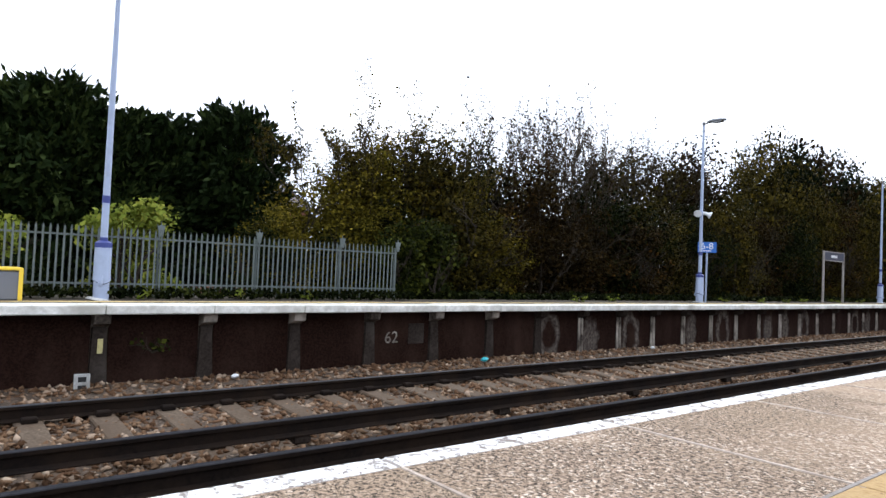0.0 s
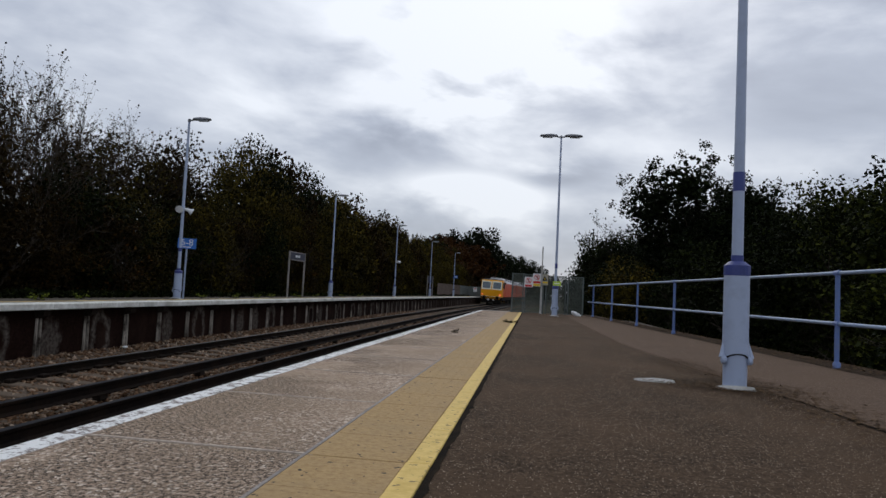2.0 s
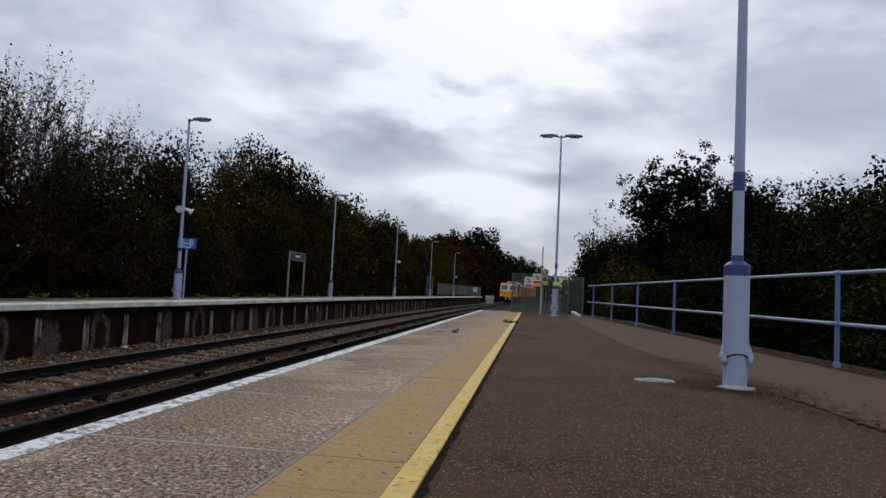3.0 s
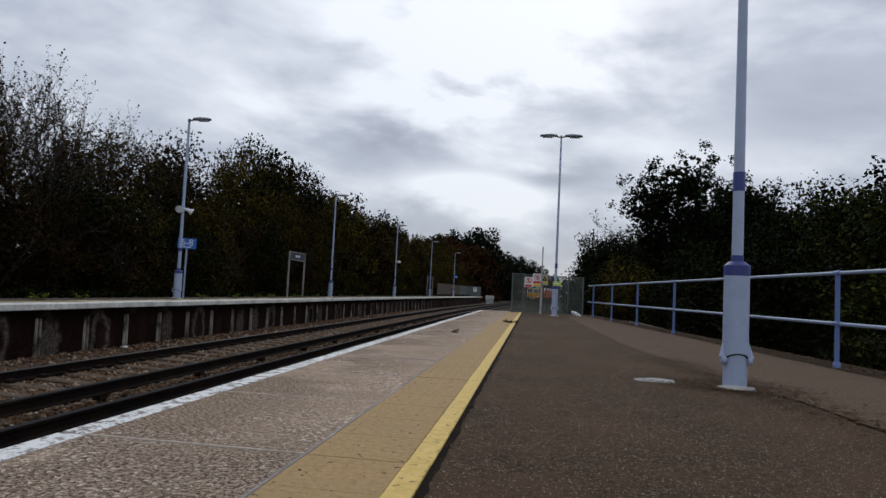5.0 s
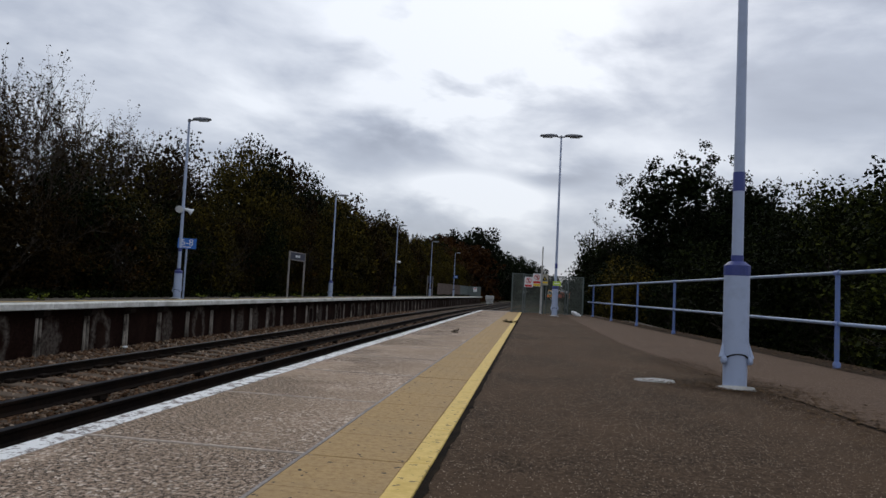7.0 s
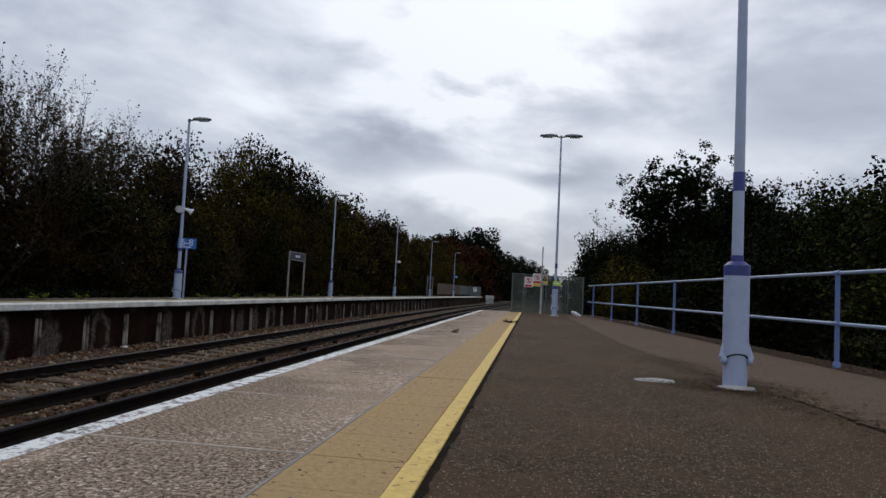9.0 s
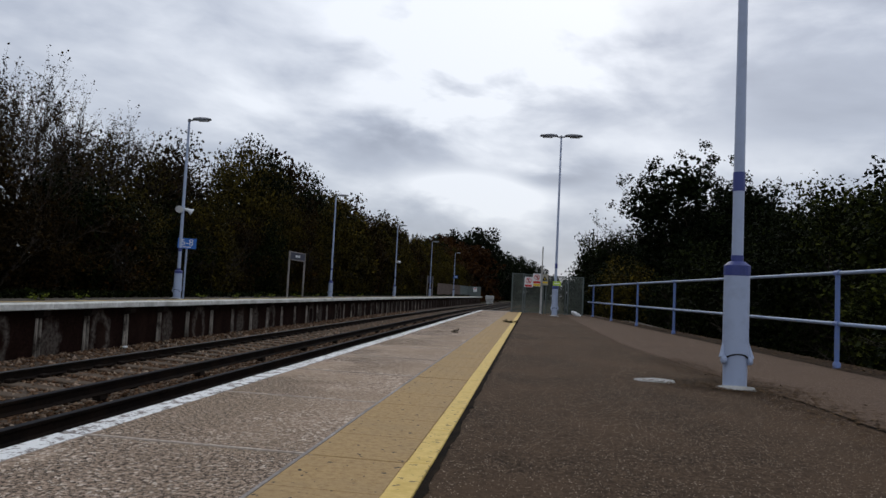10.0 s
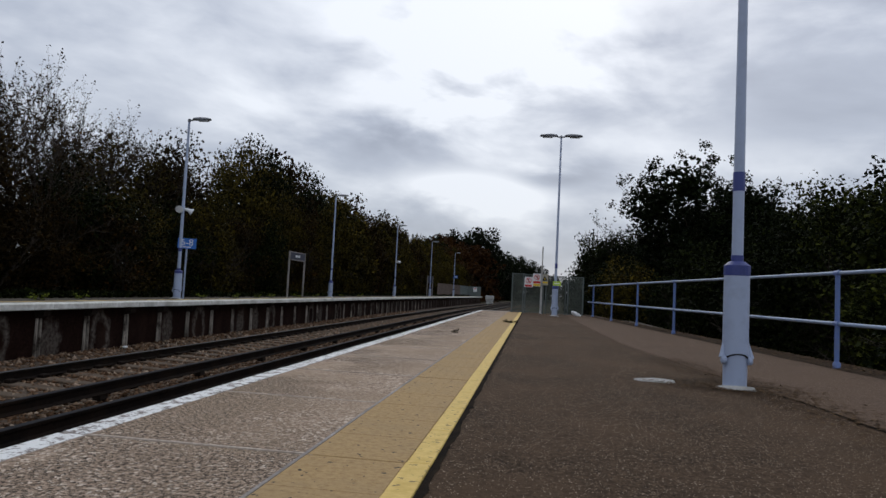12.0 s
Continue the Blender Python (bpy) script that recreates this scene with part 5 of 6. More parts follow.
def plate(name, x, y, z, w, h, back, label, bars=(), disc=None, turn=0.0, category="sign"):
    """A flat notice, facing the camera's end of the platform: bars of (x, z, w, h, material), a ring or a triangle."""
    t = thing(name, label, category, pose(x, y, z, 0, 0, turn))
    g = Geo()
    g.box(-w / 2, w / 2, 0, 0.006, -h / 2, h / 2, c=0.0015)
    part("board", g, back, t)
    for bx, bz, bw, bh, m in bars:
        g = Geo()
        g.box(bx - bw / 2, bx + bw / 2, -0.003, 0.001, bz - bh / 2, bz + bh / 2)
        part("lettering", g, m, t)
    if disc:
        kind, dx, dz, rr = disc
        g = Geo()
        if kind == "ring":
            n = 28
            vs = []
            for k in range(n):
                a = 2 * math.pi * k / n
                vs += [(dx + rr * math.cos(a), -0.004, dz + rr * math.sin(a)), (dx + rr * 0.78 * math.cos(a), -0.004, dz + rr * 0.78 * math.sin(a))]
            g.add(vs, [(2 * k, 2 * k + 1, (2 * k + 3) % (2 * n), (2 * k + 2) % (2 * n)) for k in range(n)])
            c = 0.7071 * rr * 0.85
            g.add([(dx - c - 0.01, -0.0045, dz + c - 0.01), (dx - c + 0.01, -0.0045, dz + c + 0.01), (dx + c + 0.01, -0.0045, dz - c + 0.01), (dx + c - 0.01, -0.0045, dz - c - 0.01)], [(0, 1, 2, 3)])
            part("ring", g, SIGN_RED, t, "red prohibition ring")
            g = Geo()
            g.box(dx - 0.016, dx + 0.016, -0.0035, 0.001, dz - rr * 0.5, dz + rr * 0.45)
            part("symbol", g, BLACK, t)
        else:
            g.add([(dx - rr, -0.004, dz - rr * 0.8), (dx + rr, -0.004, dz - rr * 0.8), (dx, -0.004, dz + rr * 0.95)], [(0, 1, 2)])
            g.add([(dx - rr * 0.2, -0.005, dz - rr * 0.45), (dx + rr * 0.2, -0.005, dz - rr * 0.45), (dx, -0.005, dz + rr * 0.4)], [(0, 1, 2)], 1)
            part("triangle", g, [BLACK, SIGN_YELLOW], t)
    return t


plate("prohibition_sign", -0.135, 21.70, 1.02, 0.27, 0.34, WHITE, "white no-entry notice with red ring on the gate", [(0, -0.12, 0.22, 0.07, SIGN_RED)], ("ring", 0, 0.05, 0.095))
plate("prohibition_sign", 0.135, 21.69, 1.10, 0.27, 0.42, WHITE, "white and yellow trespass notice with red ring", [(0, -0.075, 0.23, 0.07, SIGN_RED), (0, -0.16, 0.23, 0.08, SIGN_YELLOW)], ("ring", 0, 0.09, 0.09))
plate("warning_sign", 0.385, 21.66, 1.12, 0.22, 0.36, SIGN_GREY, "warning notice with black triangle on the post", [(0, -0.09, 0.20, 0.06, SIGN_YELLOW)], ("triangle", 0, 0.04, 0.09))
plate("small_notice", 0.72, 19.82, 0.98, 0.24, 0.13, SIGN_GREEN, "yellow-green notice strapped to lamp post", [(0, 0, 0.16, 0.03, WHITE)])

# pale sack slumped by the railing
r = np.random.default_rng(3)
bm = bmesh.new()
bmesh.ops.create_icosphere(bm, subdivisions=3, radius=1)
for v in bm.verts:
    n = 1 + 0.28 * noise.noise(v.co * 1.7) + 0.12 * noise.noise(v.co * 4)
    v.co = Vector((v.co.x * 0.22 * n, v.co.y * 0.11 * n, max(-0.09, v.co.z * 0.10 * n - 0.10 * v.co.x)))
me = bpy.data.meshes.new("sack")
bm.to_mesh(me)
bm.free()
me.materials.append(WHITE)
ob = new("sack", me)
ob.matrix_basis = pose(1.40, 20.9, 0.065) @ Matrix.Diagonal((0.72, 0.72, 0.72, 1))
tagged(ob, "crumpled white plastic sack lying by the fence", "sack")


# ---- signs on the far platform ----
def text_part(name, body, size, material, parent, m):
    cu = bpy.data.curves.new(name, "FONT")
    cu.body, cu.size, cu.align_x, cu.align_y, cu.extrude = body, size, "CENTER", "CENTER", 0.001
    ob = new(name, cu)
    dep = bpy.context.evaluated_depsgraph_get()
    me = bpy.data.meshes.new_from_object(ob.evaluated_get(dep))
    bpy.data.objects.remove(ob)
    bpy.data.curves.remove(cu)
    me.materials.clear()
    me.materials.append(material)
    o2 = new(name, me)
    o2.parent = parent
    o2.matrix_basis = m
    return o2


t = thing("car_stop_sign", "blue car-stop sign reading 6-8 on a slim grey post", "sign", pose(-9.9, 17.55, 0, 0, 0, 30))
g = Geo()
g.tube([(0, 0.03, -0.02), (0, 0.03, 1.62)], 0.026, 10)
part("post", g, GREY_POLE, t, smooth=True)
g = Geo()
g.box(-0.25, 0.25, 0, 0.012, 1.42, 1.72, c=0.003)
part("board", g, SIGN_BLUE, t)
text_part("lettering", "6-8", 0.26, WHITE, t, pose(0, -0.004, 1.595, 90, 0, 0))
g = Geo()
g.box(-0.11, 0.11, -0.003, 0.001, 1.455, 1.48)
part("lettering", g, WHITE, t)

t = thing("station_name_sign", "dark blue name board between two white posts", "sign", pose(-10.25, 27.4, 0, 0, 0, 90))
for s in (-0.93, 0.93):
    g = Geo()
    g.box(s - 0.03, s + 0.03, -0.03, 0.03, -0.02, 1.95, c=0.008)
    part("post", g, MORTAR, t)
g = Geo()
g.box(-0.90, 0.90, -0.02, 0.02, 1.60, 1.90, c=0.004)
part("board", g, SIGN_NAVY, t)
for z in (1.585, 1.92):
    g = Geo()
    g.box(-0.90, 0.90, -0.025, 0.025, z - 0.015, z + 0.015)
    part("frame", g, MORTAR, t)
x = -0.28
for w in (0.12, 0.09, 0.10, 0.07, 0.11, 0.08):
    g = Geo()
    g.box(x, x + w - 0.02, -0.024, -0.019, 1.70, 1.80)
    part("lettering", g, WHITE, t)
    x += w

t = thing("platform_number", "white painted number 62 on the platform wall", "marking")
text_part("lettering", "62", 0.27, PIER, t, pose(-8.924, 6.10, -0.56, 90, 0, 90))
t = thing("wall_patch", "pale square repair patch on the platform wall", "patch", pose(-8.93, 6.60, -0.50))
g = Geo()
g.box(0.0, 0.008, -0.16, 0.16, -0.17, 0.17, c=0.003)
part("render_coat", g, PIER_DARK, t)
t = thing("marker_plate", "small white marker plate leaning on the wall foot", "sign", pose(-8.70, 1.55, -0.94, 0, 0, 90))
g = Geo()
g.box(-0.085, 0.085, -0.012, 0.012, -0.12, 0.12, c=0.003)
part("board", g, CEMENT, t)
for zz in (0.055, -0.045):
    g = Geo()
    g.box(-0.045, 0.045, -0.017, -0.012, zz - 0.03, zz + 0.03)
    part("lettering", g, BLACK, t)

# grit bin at the far platform's start
t = thing("grit_bin", "grey grit bin with yellow trim on the far platform", "bin", pose(-9.62, 0.62, 0))
g = Geo()
g.box(-0.25, 0.25, -0.6, 0.32, 0, 0.36, c=0.02)
part("body", g, LAMP_GREY, t)
g = Geo()
g.box(-0.26, 0.27, 0.30, 0.345, 0.0, 0.40, c=0.008)
g.box(-0.26, 0.27, -0.62, 0.30, 0.365, 0.40, c=0.008)
part("trim", g, SIGN_YELLOW, t)

# enclosure at the far platform's end
t = thing("enclosure_fence", "low brown boarded enclosure at the far platform end", "fence")
BOARD = mat("brown_boards", two_scale((0.075, 0.052, 0.040), (0.13, 0.095, 0.075), (0.09, 0.06, 0.045), 12, 2.0), 0.85)
y = 68.0
while y < 91:
    g = Geo()
    g.box(-10.6 + bend(y), -10.56 + bend(y), y, y + 0.46, 0, 1.35 + 0.02 * noise.noise((y, 0, 0)), c=0.01)
    part("board", g, BOARD if y < 84 else GALV_DARK, t)
    y += 0.5
g = Geo()
g.box(-10.6 + bend(91), -8.8 + bend(91), 91.2, 91.25, 0, 1.35)
part("end_panel", g, GALV, t)
plate("small_notice", -9.6 + bend(91), 91.1, 0.95, 0.5, 0.6, WHITE, "white notice on the far platform end fence", [(0, 0.1, 0.3, 0.1, SIGN_RED)])

plate("blue_notice", -9.55 + bend(73.5), 73.45, 2.2, 0.46, 0.3, SIGN_BLUE, "small blue notice on a far lamp post", [(0, 0, 0.28, 0.08, WHITE)])
t = thing("relay_box", "small white equipment box at the far platform end", "equipment box", pose(-8.1 + bend(96), 96, -0.9))
g = Geo()
g.box(-0.6, 0.6, -0.4, 0.4, 0.5, 1.10, c=0.05)
part("body", g, CEMENT, t)
g = Geo()
g.box(-0.5, 0.5, -0.3, 0.3, -0.3, 0.5)
part("plinth", g, CEMENT, t)
t = thing("notice_frame", "small dark notice board on two posts", "sign", pose(-10.2 + bend(62), 61.5, 0, 0, 0, 60))
for q in (-0.4, 0.4):
    g = Geo()
    g.box(q - 0.03, q + 0.03, -0.03, 0.03, -0.02, 1.9, c=0.005)
    part("post", g, MORTAR, t)
g = Geo()
g.box(-0.37, 0.37, -0.02, 0.02, 1.2, 1.85, c=0.004)
part("board", g, SIGN_NAVY, t)
t = thing("wall_marker", "faded yellow marker painted on a wall pier", "marking", pose(-8.868, 1.755, -0.52))
g = Geo()
g.box(0, 0.006, -0.03, 0.03, -0.09, 0.09)
part("plate", g, CREAM_MARK, t)

# iron cover set in the near platform
t = thing("access_cover", "broken pale cement patch round an access cover", "cover", pose(0.96, 5.17, 0.0, 0, 0, 8))
bm = bmesh.new()
bmesh.ops.create_circle(bm, cap_ends=True, segments=18, radius=0.16)
for v in bm.verts:
    v.co.x *= 1.0 + 0.25 * noise.noise(v.co * 9)
    v.co.y *= 0.62 + 0.35 * noise.noise(v.co * 7 + Vector((3, 1, 0)))
ret = bmesh.ops.extrude_face_region(bm, geom=bm.faces[:])
for v in ret["geom"]:
    if isinstance(v, bmesh.types.BMVert):
        v.co *= 0.93
        v.co.z += 0.010
me = bpy.data.meshes.new("patch")
bm.to_mesh(me)
bm.free()
me.materials.append(CEMENT)
part("patch", me, None, t)


# weeds in the platform joints
def weed(x, y, seed, s, n, leaf, label, flat=1.0):
    r = np.random.default_rng(seed)
    t = thing("weed", label, "weed", pose(x, y, 0) @ Matrix.Diagonal((1, 1, flat, 1)))
    g, tips = Geo(), []
    for k in range(7):
        a = r.uniform(0, 6.28)
        grow(g, (0, 0, 0), (math.cos(a), math.sin(a), 0.45), s * r.uniform(0.6, 1.0), 0.006, 1, r, tips, 0.7, 0.0, 3)
    part("trunk", g, BARK, t)
    tips = np.array(tips)
    v, f = leaf_cloud(tips[r.integers(0, len(tips), n)] + r.normal(0, s * 0.08, (n, 3)) * (1, 1, 0.4) + (0, 0, 0.02), s * 0.28, r)
    v[:, 2] = np.maximum(v[:, 2], 0.003)
    part("leaves", big_mesh("leaves", v, f, leaf), None, t)


weed(-0.42, 13.6, 1, 0.16, 170, LEAF_MID, "sprawling green weed rooted in the yellow line", 0.42)
weed(-1.05, 9.4, 2, 0.085, 46, LEAF_BROWN, "small dry weed in a slab joint", 0.75)
for i, (x, y) in enumerate(((-9.0, 20.3), (-9.2, 22.4), (-9.3, 24.0), (-9.1, 11.8), (-9.3, 13.3), (-9.2, 2.4), (-9.3, 3.8), (-9.2, 26.5), (-9.25, 29.0), (-9.3, 33.0), (-9.2, 36.5), (-9.3, 5.0), (-9.25, 18.6))):
    weed(x - 0.62 + bend(y), y, 20 + i, 0.17, 70, LEAF_YELLOW, "low green weed on the far platform")
weed(-8.78, 2.35, 50, 0.24, 45, LEAF_MID, "fern-like weed growing from the platform wall")
bpy.data.objects["weed.015" if "weed.015" in bpy.data.objects else "weed"].location.z = -0.62


# litter on the track
def litter(x, y, z, s, m, label, seed):
    r = np.random.default_rng(seed)
    bm = bmesh.new()
    bmesh.ops.create_icosphere(bm, subdivisions=2, radius=s)
    for v in bm.verts:
        v.co *= 1 + 0.5 * noise.noise(v.co * 14 + Vector((seed, 0, 0)))
        v.co.z *= 0.55
    me = bpy.data.meshes.new("litter")
    bm.to_mesh(me)
    bm.free()
    me.materials.append(m)
    ob = new("litter", me)
    ob.matrix_basis = pose(x, y, z)
    tagged(ob, label, "litter")


TEAL = mat("teal_plastic", paint((0.02, 0.35, 0.40), (0.02, 0.2, 0.25), 8, 0.4), 0.4)
litter(-8.55, 3.35, -0.94, 0.06, WHITE, "crumpled white paper on the ballast", 1)
litter(-8.45, 7.75, -0.93, 0.07, TEAL, "teal plastic scrap on the ballast", 2)
litter(-8.5, 12.9, -0.94, 0.05, WHITE, "pale plastic scrap on the ballast", 3)

# far hut glimpsed between the trees
t = thing("house", "distant brick house with tiled roof among the trees", "house", pose(-36, 14.2, -1.2, 0, 0, 20))
BRICK = mat("red_brick", two_scale((0.22, 0.09, 0.06), (0.32, 0.14, 0.09), (0.2, 0.09, 0.06), 8, 1), 0.9)
g = Geo()
g.box(-2.5, 2.5, -2.5, 2.5, 0, 4.9)
part("wall", g, BRICK, t)
g = Geo()
g.add([(-2.8, -2.8, 4.8), (2.8, -2.8, 4.8), (2.8, 2.8, 4.8), (-2.8, 2.8, 4.8), (0, -2.8, 6.7), (0, 2.8, 6.7)], [(0, 1, 4), (1, 2, 5, 4), (2, 3, 5), (3, 0, 4, 5), (0, 3, 2, 1)])
part("roof", g, mat("grey_tiles", two_scale((0.10, 0.09, 0.085), (0.16, 0.14, 0.13), (0.12, 0.10, 0.09), 10, 1), 0.85), t)
for xx in (-1.2, 1.2):
    g = Geo()
    g.box(2.48, 2.55, xx - 0.5, xx + 0.5, 3.0, 4.2)
    part("window", g, WHITE, t)

# ---- paving pieces of the near platform ----
slab_mesh = Geo().box(0.0, 0.845, 0.008, 1.092, -0.09, 0.0, c=0.002).mesh("slab", SLAB)
edge_mesh = Geo().box(0.0, 0.115, 0.004, 1.096, -0.11, 0.001, c=0.008).mesh("edge_stone", WHITE_LINE)
joint_mesh = Geo().box(0.0, 0.845, -0.006, 0.006, -0.05, 0.0028).mesh("mortar_joint", JOINT_PALE)
block = Geo().box(0.0, 0.355, 0.0022, 0.3645, -0.05, 0.001, c=0.0020)
for i in range(5):
    for j in range(5):
        cx, cy = 0.045 + 0.0665 * i, 0.05 + 0.0665 * j
        ring = [(cx + q * math.cos(a), cy + q * math.sin(a), z) for q, z in ((0.012, 0.001), (0.006, 0.0026)) for a in (0.3, 1.35, 2.4, 3.44, 4.5, 5.54)]
        block.add(ring, [(k, (k + 1) % 6, 6 + (k + 1) % 6, 6 + k) for k in range(6)] + [tuple(range(6, 12))])
block_mesh = block.mesh("tactile_block", TACTILE)
line_mesh = Geo().box(0.0, 0.088, 0.002, 0.548, -0.05, 0.003, c=0.003).mesh("line_block", YELLOW_LINE)
y = -8.74
while y < NEAR_END - 1.0:
    part("slab", slab_mesh, None, platform).matrix_basis = pose(-1.613, y, 0.003 * noise.noise((y, 1, 0)))
    part("mortar_joint", joint_mesh, None, platform).matrix_basis = pose(-1.613, y, 0)
    part("edge_stone", edge_mesh, None, platform).matrix_basis = pose(NEAR_EDGE + 0.008 * noise.noise((y * 2, 8, 0)), y, 0.002 * noise.noise((y, 4, 0)))
    for k in range(3):
        part("tactile_block", block_mesh, None, platform).matrix_basis = pose(-0.763, y + k * 0.3628, 0.002 * noise.noise((y + k, 2, 0)))
    for k in range(2):
        part("line_block", line_mesh, None, platform).matrix_basis = pose(-0.406 + 0.003 * noise.noise((y * 3 + k, 6, 0)), y + k * 0.55, 0)
    y += 1.1
g = Geo()
g.box(-0.775, -0.762, -9, NEAR_END, -0.05, 0.0030)
part("mortar_strip", g, MORTAR, platform)


# fallen leaves and grit
def scatter(name, label, n, where, size, leaf, seed):
    r = np.random.default_rng(seed)
    pts = np.array([where(r) for _ in range(n)])
    v, f = leaf_cloud(np.zeros((n, 3)), size, r, 2.0)
    v = v.reshape(n, 4, 3)
    v[:, :, 2] = np.abs(v[:, :, 2]) * 0.35
    v = (v + pts[:, None]).reshape(-1, 3)
    tagged(new(name, big_mesh(name, v, f, leaf)), label, "litter", kind="stuff")


def by_pole(r):
    y = r.uniform(2.6, 7.2)
    x = float(np.interp(y, [q[0] for q in seam], [q[1] for q in seam])) + r.normal(0.0, 0.16)
    return (x, y, 0.009)


def by_rail(r):
    y = r.uniform(1.5, 20.5)
    return (right_x(y) - abs(r.normal(0.0, 0.20)) - 0.02, y, 0.034)


def round_base(r):
    a, d = r.uniform(0, 6.28), abs(r.normal(0.10, 0.26))
    return (1.40 + d * math.cos(a) * 1.3, 5.0 + d * math.sin(a), 0.010)


LITTER = leaf_mat("dead_leaf", [(0.0, (0.030, 0.017, 0.008)), (0.6, (0.075, 0.045, 0.022)), (0.92, (0.14, 0.085, 0.04)), (1.0, (0.40, 0.36, 0.30))])
scatter("fallen_leaves", "brown fallen leaves along the asphalt seam", 2400, by_pole, 0.030, LITTER, 71)
scatter("fallen_leaves", "brown leaf litter under the railing", 5200, by_rail, 0.042, LITTER, 72)
scatter("fallen_leaves", "brown leaf litter round the lamp post foot", 2600, round_base, 0.024, LITTER, 73)

# ---- works train ----
ORANGE = mat("orange_red_bodywork", paint((0.50, 0.060, 0.014), (0.36, 0.045, 0.015), 1.2, 0.6), 0.5, spec=0.15)
CAB_YELLOW = mat("cab_yellow", paint((0.74, 0.33, 0.008), (0.50, 0.23, 0.012), 1.5, 0.5), 0.5, spec=0.15)
GRIMY_YELLOW = mat("grimy_yellow_paint", paint((0.20, 0.105, 0.012), (0.05, 0.035, 0.015), 2.5, 0.9), 0.7)
CREAM = mat("cream_window_surround", paint((0.80, 0.77, 0.62), (0.6, 0.56, 0.42), 3, 0.4), 0.5)
ROOF = mat("silver_grey_roof", paint((0.50, 0.51, 0.53), (0.28, 0.28, 0.29), 0.8, 0.7), 0.5, 0.2)
UNDER = mat("grimy_underframe", paint((0.014, 0.012, 0.011), (0.032, 0.026, 0.020), 3, 0.6), 0.9, spec=0.05)
CAB_GLASS = mat("cab_glass", paint((0.10, 0.13, 0.15), (0.07, 0.09, 0.10), 2, 0.4), 0.08, spec=0.6)


def glow_build(nt, p):
    p.inputs["Base Color"].default_value = (0.9, 0.2, 0.1, 1)
    p.inputs["Emission Color"].default_value = (1.0, 0.14, 0.10, 1)
    p.inputs["Emission Strength"].default_value = 2.8


TAIL = mat("lit_tail_lamp", glow_build, 0.3)


def bogie(t, y):
    b = part("bogie", Geo().box(-1.0, 1.0, y - 1.4, y + 1.4, 0.45, 0.70, c=0.04), UNDER, t)
    for dy in (-0.9, 0.9):
        for s in (-0.75, 0.75):
            g = Geo()
            g.tube([(s - 0.065, y + dy, 0.42), (s + 0.065, y + dy, 0.42)], 0.42, 20)
            part("wheel", g, UNDER, b)


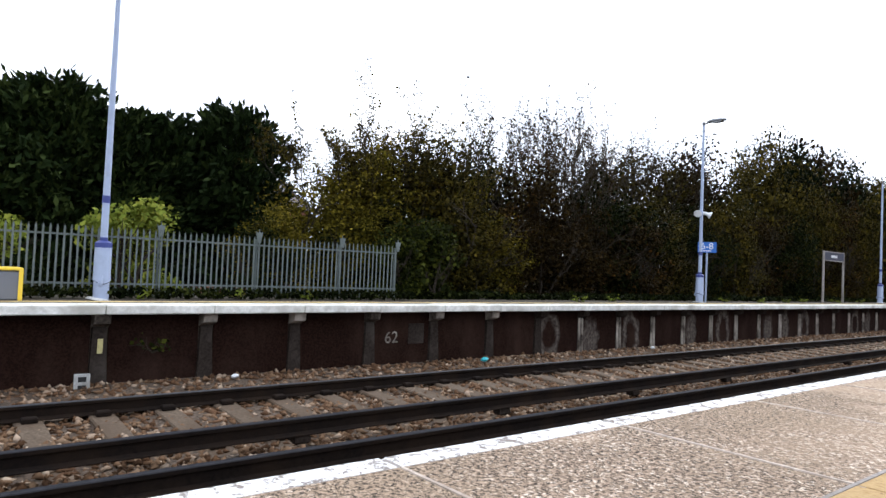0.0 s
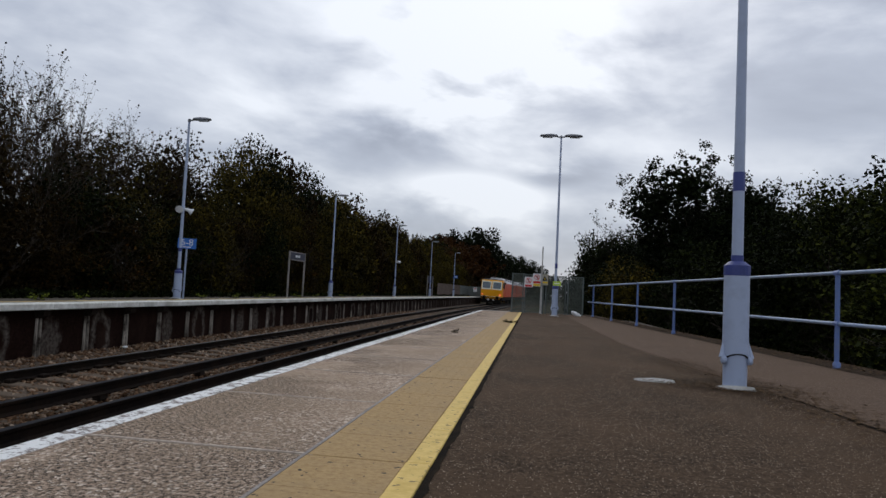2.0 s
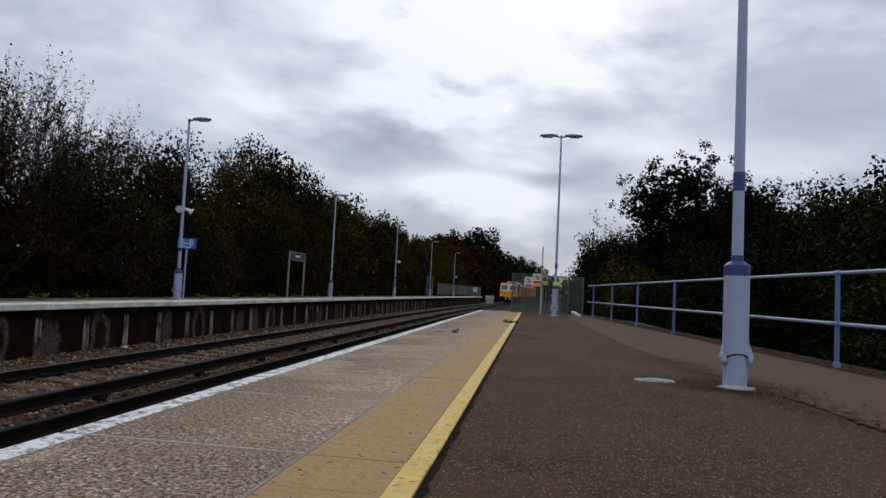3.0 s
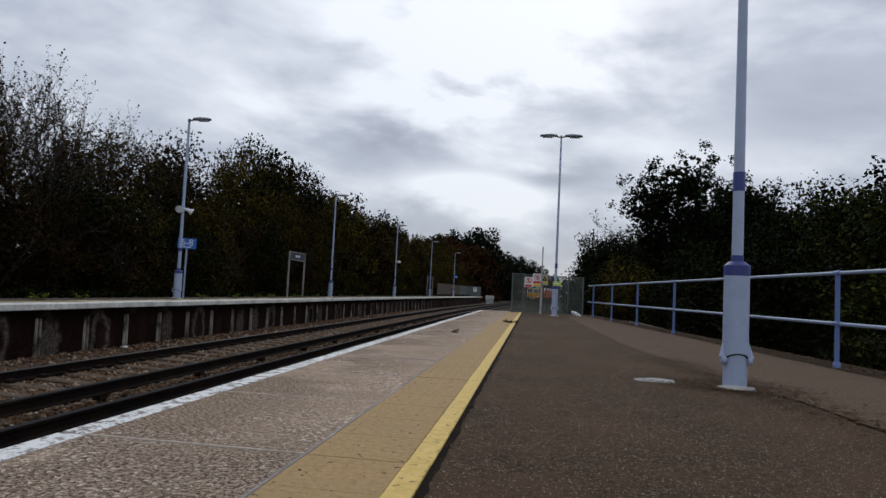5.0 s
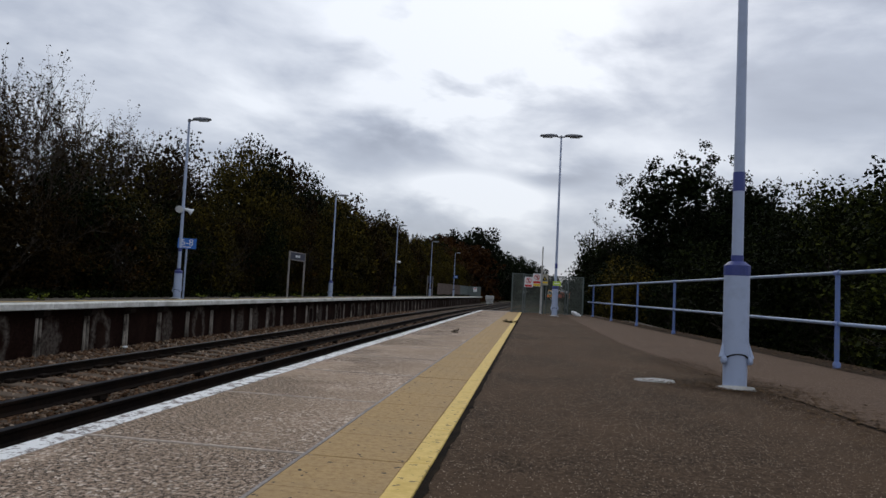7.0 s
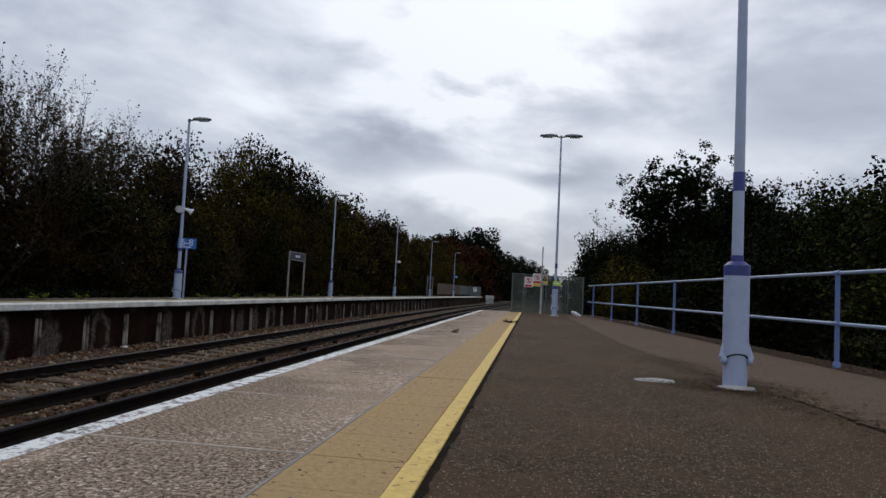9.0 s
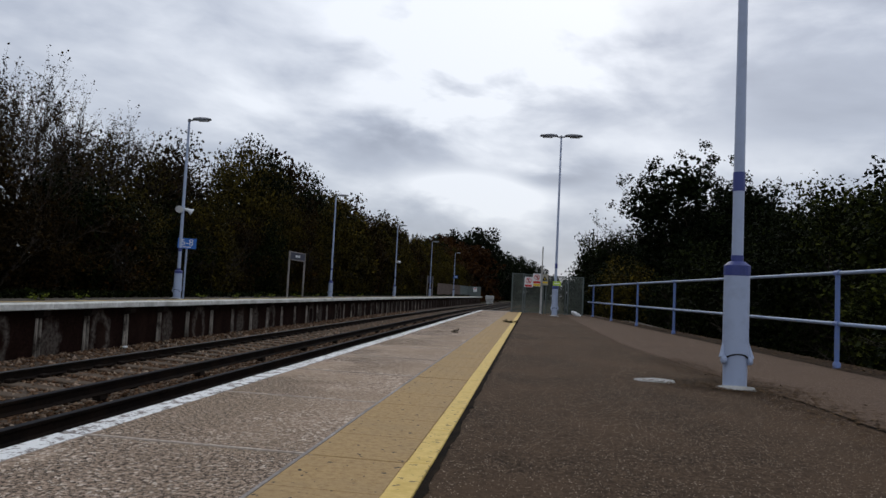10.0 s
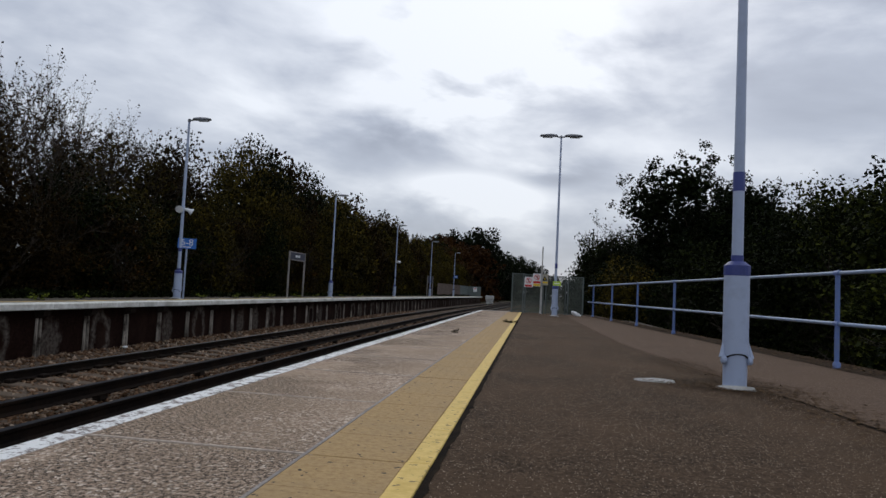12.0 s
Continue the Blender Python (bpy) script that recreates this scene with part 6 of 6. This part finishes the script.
def vehicle(length, cab, label):
    """Its rear stands at y 0 and z 0 is the rail head; it points along +y."""
    t = thing("works_train_vehicle", label, "train", group="works train vehicles")
    W = 1.40
    y0 = 1.9 if cab else 0.3
    g = Geo()
    g.box(-W + 0.01, W - 0.01, 0.40, length - 0.25, 0.62, 1.18, c=0.02)
    part("underframe", g, UNDER, t)
    g = Geo()
    body = [(-W, 1.12), (-W, 2.95), (-W + 0.1, 3.15), (W - 0.1, 3.15), (W, 2.95), (W, 1.12)]
    g.sweep(body, [y0, length - 0.3], lambda a, y, z: (a, y, z))
    part("body", g, ORANGE, t, "orange-red body side")
    g = Geo()
    roof = [(-W + 0.02, 3.0), (-W + 0.25, 3.45), (-0.6, 3.68), (0.6, 3.68), (W - 0.25, 3.45), (W - 0.02, 3.0)]
    g.sweep(roof, [y0 + 0.5, length - 0.25], lambda a, y, z: (a, y, z))
    if cab:
        # the roof's end slopes down to the cab
        for i in range(6):
            x, y, z = g.v[i]
            g.v[i] = (x * 0.92, y, 3.02 + (z - 3.02) * 0.55)
        g.sweep(roof, [y0 + 2.6, length - 0.26], lambda a, y, z: (a, y, z + 0.004))
    part("roof", g, ROOF, t, "silver-grey roof")
    for k, yy in enumerate((5.5, 9.0, 13.0)):
        if yy < length - 2:
            g = Geo()
            g.box(W - 0.75, W - 0.12, yy, yy + 1.2, 3.3, 3.52, c=0.03)
            part("roof_vent", g, UNDER, t)
    for yy in (y0 + 3.4, y0 + 7.2, length * 0.55, length * 0.8):
        g = Geo()
        g.box(W - 0.01, W + 0.025, yy, yy + 0.9, 1.25, 2.85, c=0.01)
        part("side_door", g, ORANGE, t)
    g = Geo()
    g.box(W - 0.01, W + 0.02, length * 0.62, length * 0.62 + 2.0, 1.3, 2.6, c=0.01)
    part("equipment_bay", g, UNDER if cab else CAB_YELLOW, t)
    for yy in (3.2, length - 3.4):
        bogie(t, yy)
        g = Geo()
        g.box(1.22, 1.34, yy - 1.7, yy - 1.55, 0.35, 1.15, c=0.01)
        g.box(1.22, 1.34, yy + 1.55, yy + 1.7, 0.35, 1.15, c=0.01)
        g.box(1.22, 1.36, yy - 1.7, yy + 1.7, 0.98, 1.08, c=0.01)
        part("step_frame", g, GRIMY_YELLOW, t, "grimy yellow step frame")
    for yy in (length * 0.36, length * 0.52):
        g = Geo()
        g.box(-1.15, 1.15, yy - 1.0, yy + 1.0, 0.35, 0.86, c=0.05)
        part("equipment_box", g, UNDER, t)
    if cab:
        g = Geo()
        side = [(0.0, 1.05), (-0.0, 1.9), (0.16, 3.1), (0.35, 3.28), (1.9, 3.30), (1.9, 1.05)]
        n = len(side)
        g.add([(x, a, z) for x in (-W, W) for a, z in side], [tuple(range(n)), tuple(range(2 * n - 1, n - 1, -1))] + [(k, (k + 1) % n, n + (k + 1) % n, n + k) for k in range(n)])
        c = part("cab", g, CAB_YELLOW, t, "yellow driving cab end")
        for s in (-0.70, 0.70):
            slope = lambda z: 0.16 * (z - 1.9) / 1.2
            for nm, wd, z0, z1, off, m in (("window_surround", 0.635, 1.99, 3.12, 0.02, CREAM), ("window", 0.51, 2.14, 2.98, 0.034, CAB_GLASS)):
                g = Geo()
                g.add([(s - wd, slope(z0) - off, z0), (s + wd, slope(z0) - off, z0), (s + wd, slope(z1) - off, z1), (s - wd, slope(z1) - off, z1),
                       (s - wd, slope(z0) + 0.02, z0), (s + wd, slope(z0) + 0.02, z0), (s + wd, slope(z1) + 0.02, z1), (s - wd, slope(z1) + 0.02, z1)],
                      [(0, 1, 2, 3), (0, 4, 5, 1), (1, 5, 6, 2), (2, 6, 7, 3), (3, 7, 4, 0)])
                part(nm, g, m, c)
            g = Geo()
            g.tube([(s + 0.2, slope(2.95) - 0.05, 2.98), (s - 0.05, slope(2.6) - 0.05, 2.62)], 0.018, 6)
            part("wiper", g, BLACK, c)
        for s in (-1.18, 1.18):
            g = Geo()
            g.tube([(s, -0.05, 1.32), (s, 0.05, 1.32)], 0.075, 16)
            part("tail_lamp", g, TAIL, c, "lit red tail lamp")
        g = Geo()
        g.box(-1.35, 1.35, -0.05, 0.35, 0.72, 1.06, c=0.03)
        beam = part("buffer_beam", g, UNDER, t)
        for k in range(13):
            xx = -1.32 + 0.195 * k
            g = Geo()
            g.add([(xx, -0.056, 0.76), (xx + 0.09, -0.056, 0.76), (xx + 0.25, -0.056, 1.04), (xx + 0.16, -0.056, 1.04)], [(0, 1, 2, 3)])
            part("hazard_stripe", g, CAB_YELLOW, beam)
        for s in (-1.405, 1.405):
            g = Geo()
            g.box(s - 0.012, s + 0.012, 0.55, 1.75, 2.15, 2.95, c=0.004)
            part("side_window", g, BLACK, c)
        g = Geo()
        g.box(-1.3, 1.3, 0.33, 1.85, 3.29, 3.36, c=0.03)
        part("cab_roof", g, LAMP_GREY, c)
        for s in (-0.87, 0.87):
            g = Geo()
            g.tube([(s, 0.0, 0.95), (s, -0.42, 0.95), (s, -0.44, 0.95), (s, -0.48, 0.95)], [0.09, 0.09, 0.22, 0.22], 16)
            part("buffer", g, UNDER, t)
        for s in (-0.35, 0.35):
            g = Geo()
            g.box(s - 0.11, s + 0.11, -0.14, 0.0, 0.56, 0.76, c=0.03)
            part("hose_box", g, WHITE, t)
        g = Geo()
        g.box(-1.25, 1.25, 0.05, 0.30, 0.22, 0.72, c=0.04)
        part("snowplough", g, UNDER, t)
        g = Geo()
        g.tube([(-1.3, -0.10, 1.10), (1.3, -0.10, 1.10)], 0.022, 8)
        part("handrail", g, CREAM, t)
        g = Geo()
        g.box(1.40, 1.43, 1.95, 3.1, 2.15, 2.9, c=0.01)
        part("side_panel", g, UNDER, t)
        g = Geo()
        g.box(1.36, 1.42, 0.6, 1.4, 1.2, 2.3, c=0.01)
        part("cab_door", g, CAB_YELLOW, t)
        g = Geo()
        g.add([(W + 0.012, 1.95, 3.12), (W + 0.012, 5.6, 3.12), (W + 0.012, 1.95, 2.45), (W - 0.05, 1.95, 3.12), (W - 0.05, 5.6, 3.12), (W - 0.05, 1.95, 2.45)], [(0, 1, 2), (3, 5, 4), (0, 3, 4, 1), (1, 4, 5, 2), (2, 5, 3, 0)])
        part("shoulder_panel", g, UNDER, t, "dark sloping panel behind the cab")
        g = Geo()
        g.box(-0.9, 0.5, 0.5, 1.7, 3.28, 3.44, c=0.03)
        part("roof_box", g, UNDER, t)
    return t


rear_car = vehicle(23.0, True, "yellow-ended orange works train vehicle with silver roof")
front_car = vehicle(17.0, False, "orange works train vehicle with silver roof, coupled ahead")


def motions():
    """The train draws away along the curve."""
    times = [0.0, 0.4, 0.8, 1.2, 1.6, 2.0, 2.5, 3.0, 3.5, 4.0, 4.5, 5.0, 5.5, 6.0, 7.0, 8.0, 9.0, 10.0, 11.0, 12.0]
    for car, ahead, length in ((rear_car, 0.0, 23.0), (front_car, 23.6, 17.0)):
        rows = []
        for s in times:
            y = 39.4 + 23.6 * s + ahead
            a, b = y + 0.14 * length, y + 0.86 * length
            xa, xb = FAR_TRACK + bend(a), FAR_TRACK + bend(b)
            heading = math.degrees(math.atan2(xb - xa, b - a))
            rows.append((s, pose(xa - (xb - xa) / (b - a) * 0.14 * length, y, RAIL_Z - 0.03, 0, 2.0, -heading)))
        walk(car, rows)
    # the saplings rock a little in the wind
    for i, tree in enumerate(swaying):
        place, turn = tree.matrix_basis.translation.copy(), math.degrees(tree.matrix_basis.to_euler().z)
        rows = []
        for k in range(25):
            s = 0.5 * k
            a = 0.55 * math.sin(1.7 * s + 1.3 * i) + 0.3 * math.sin(3.9 * s + 2.1 * i)
            rows.append((s, pose(*place, 0.4 * a, a, turn)))
        walk(tree, rows)


motions()
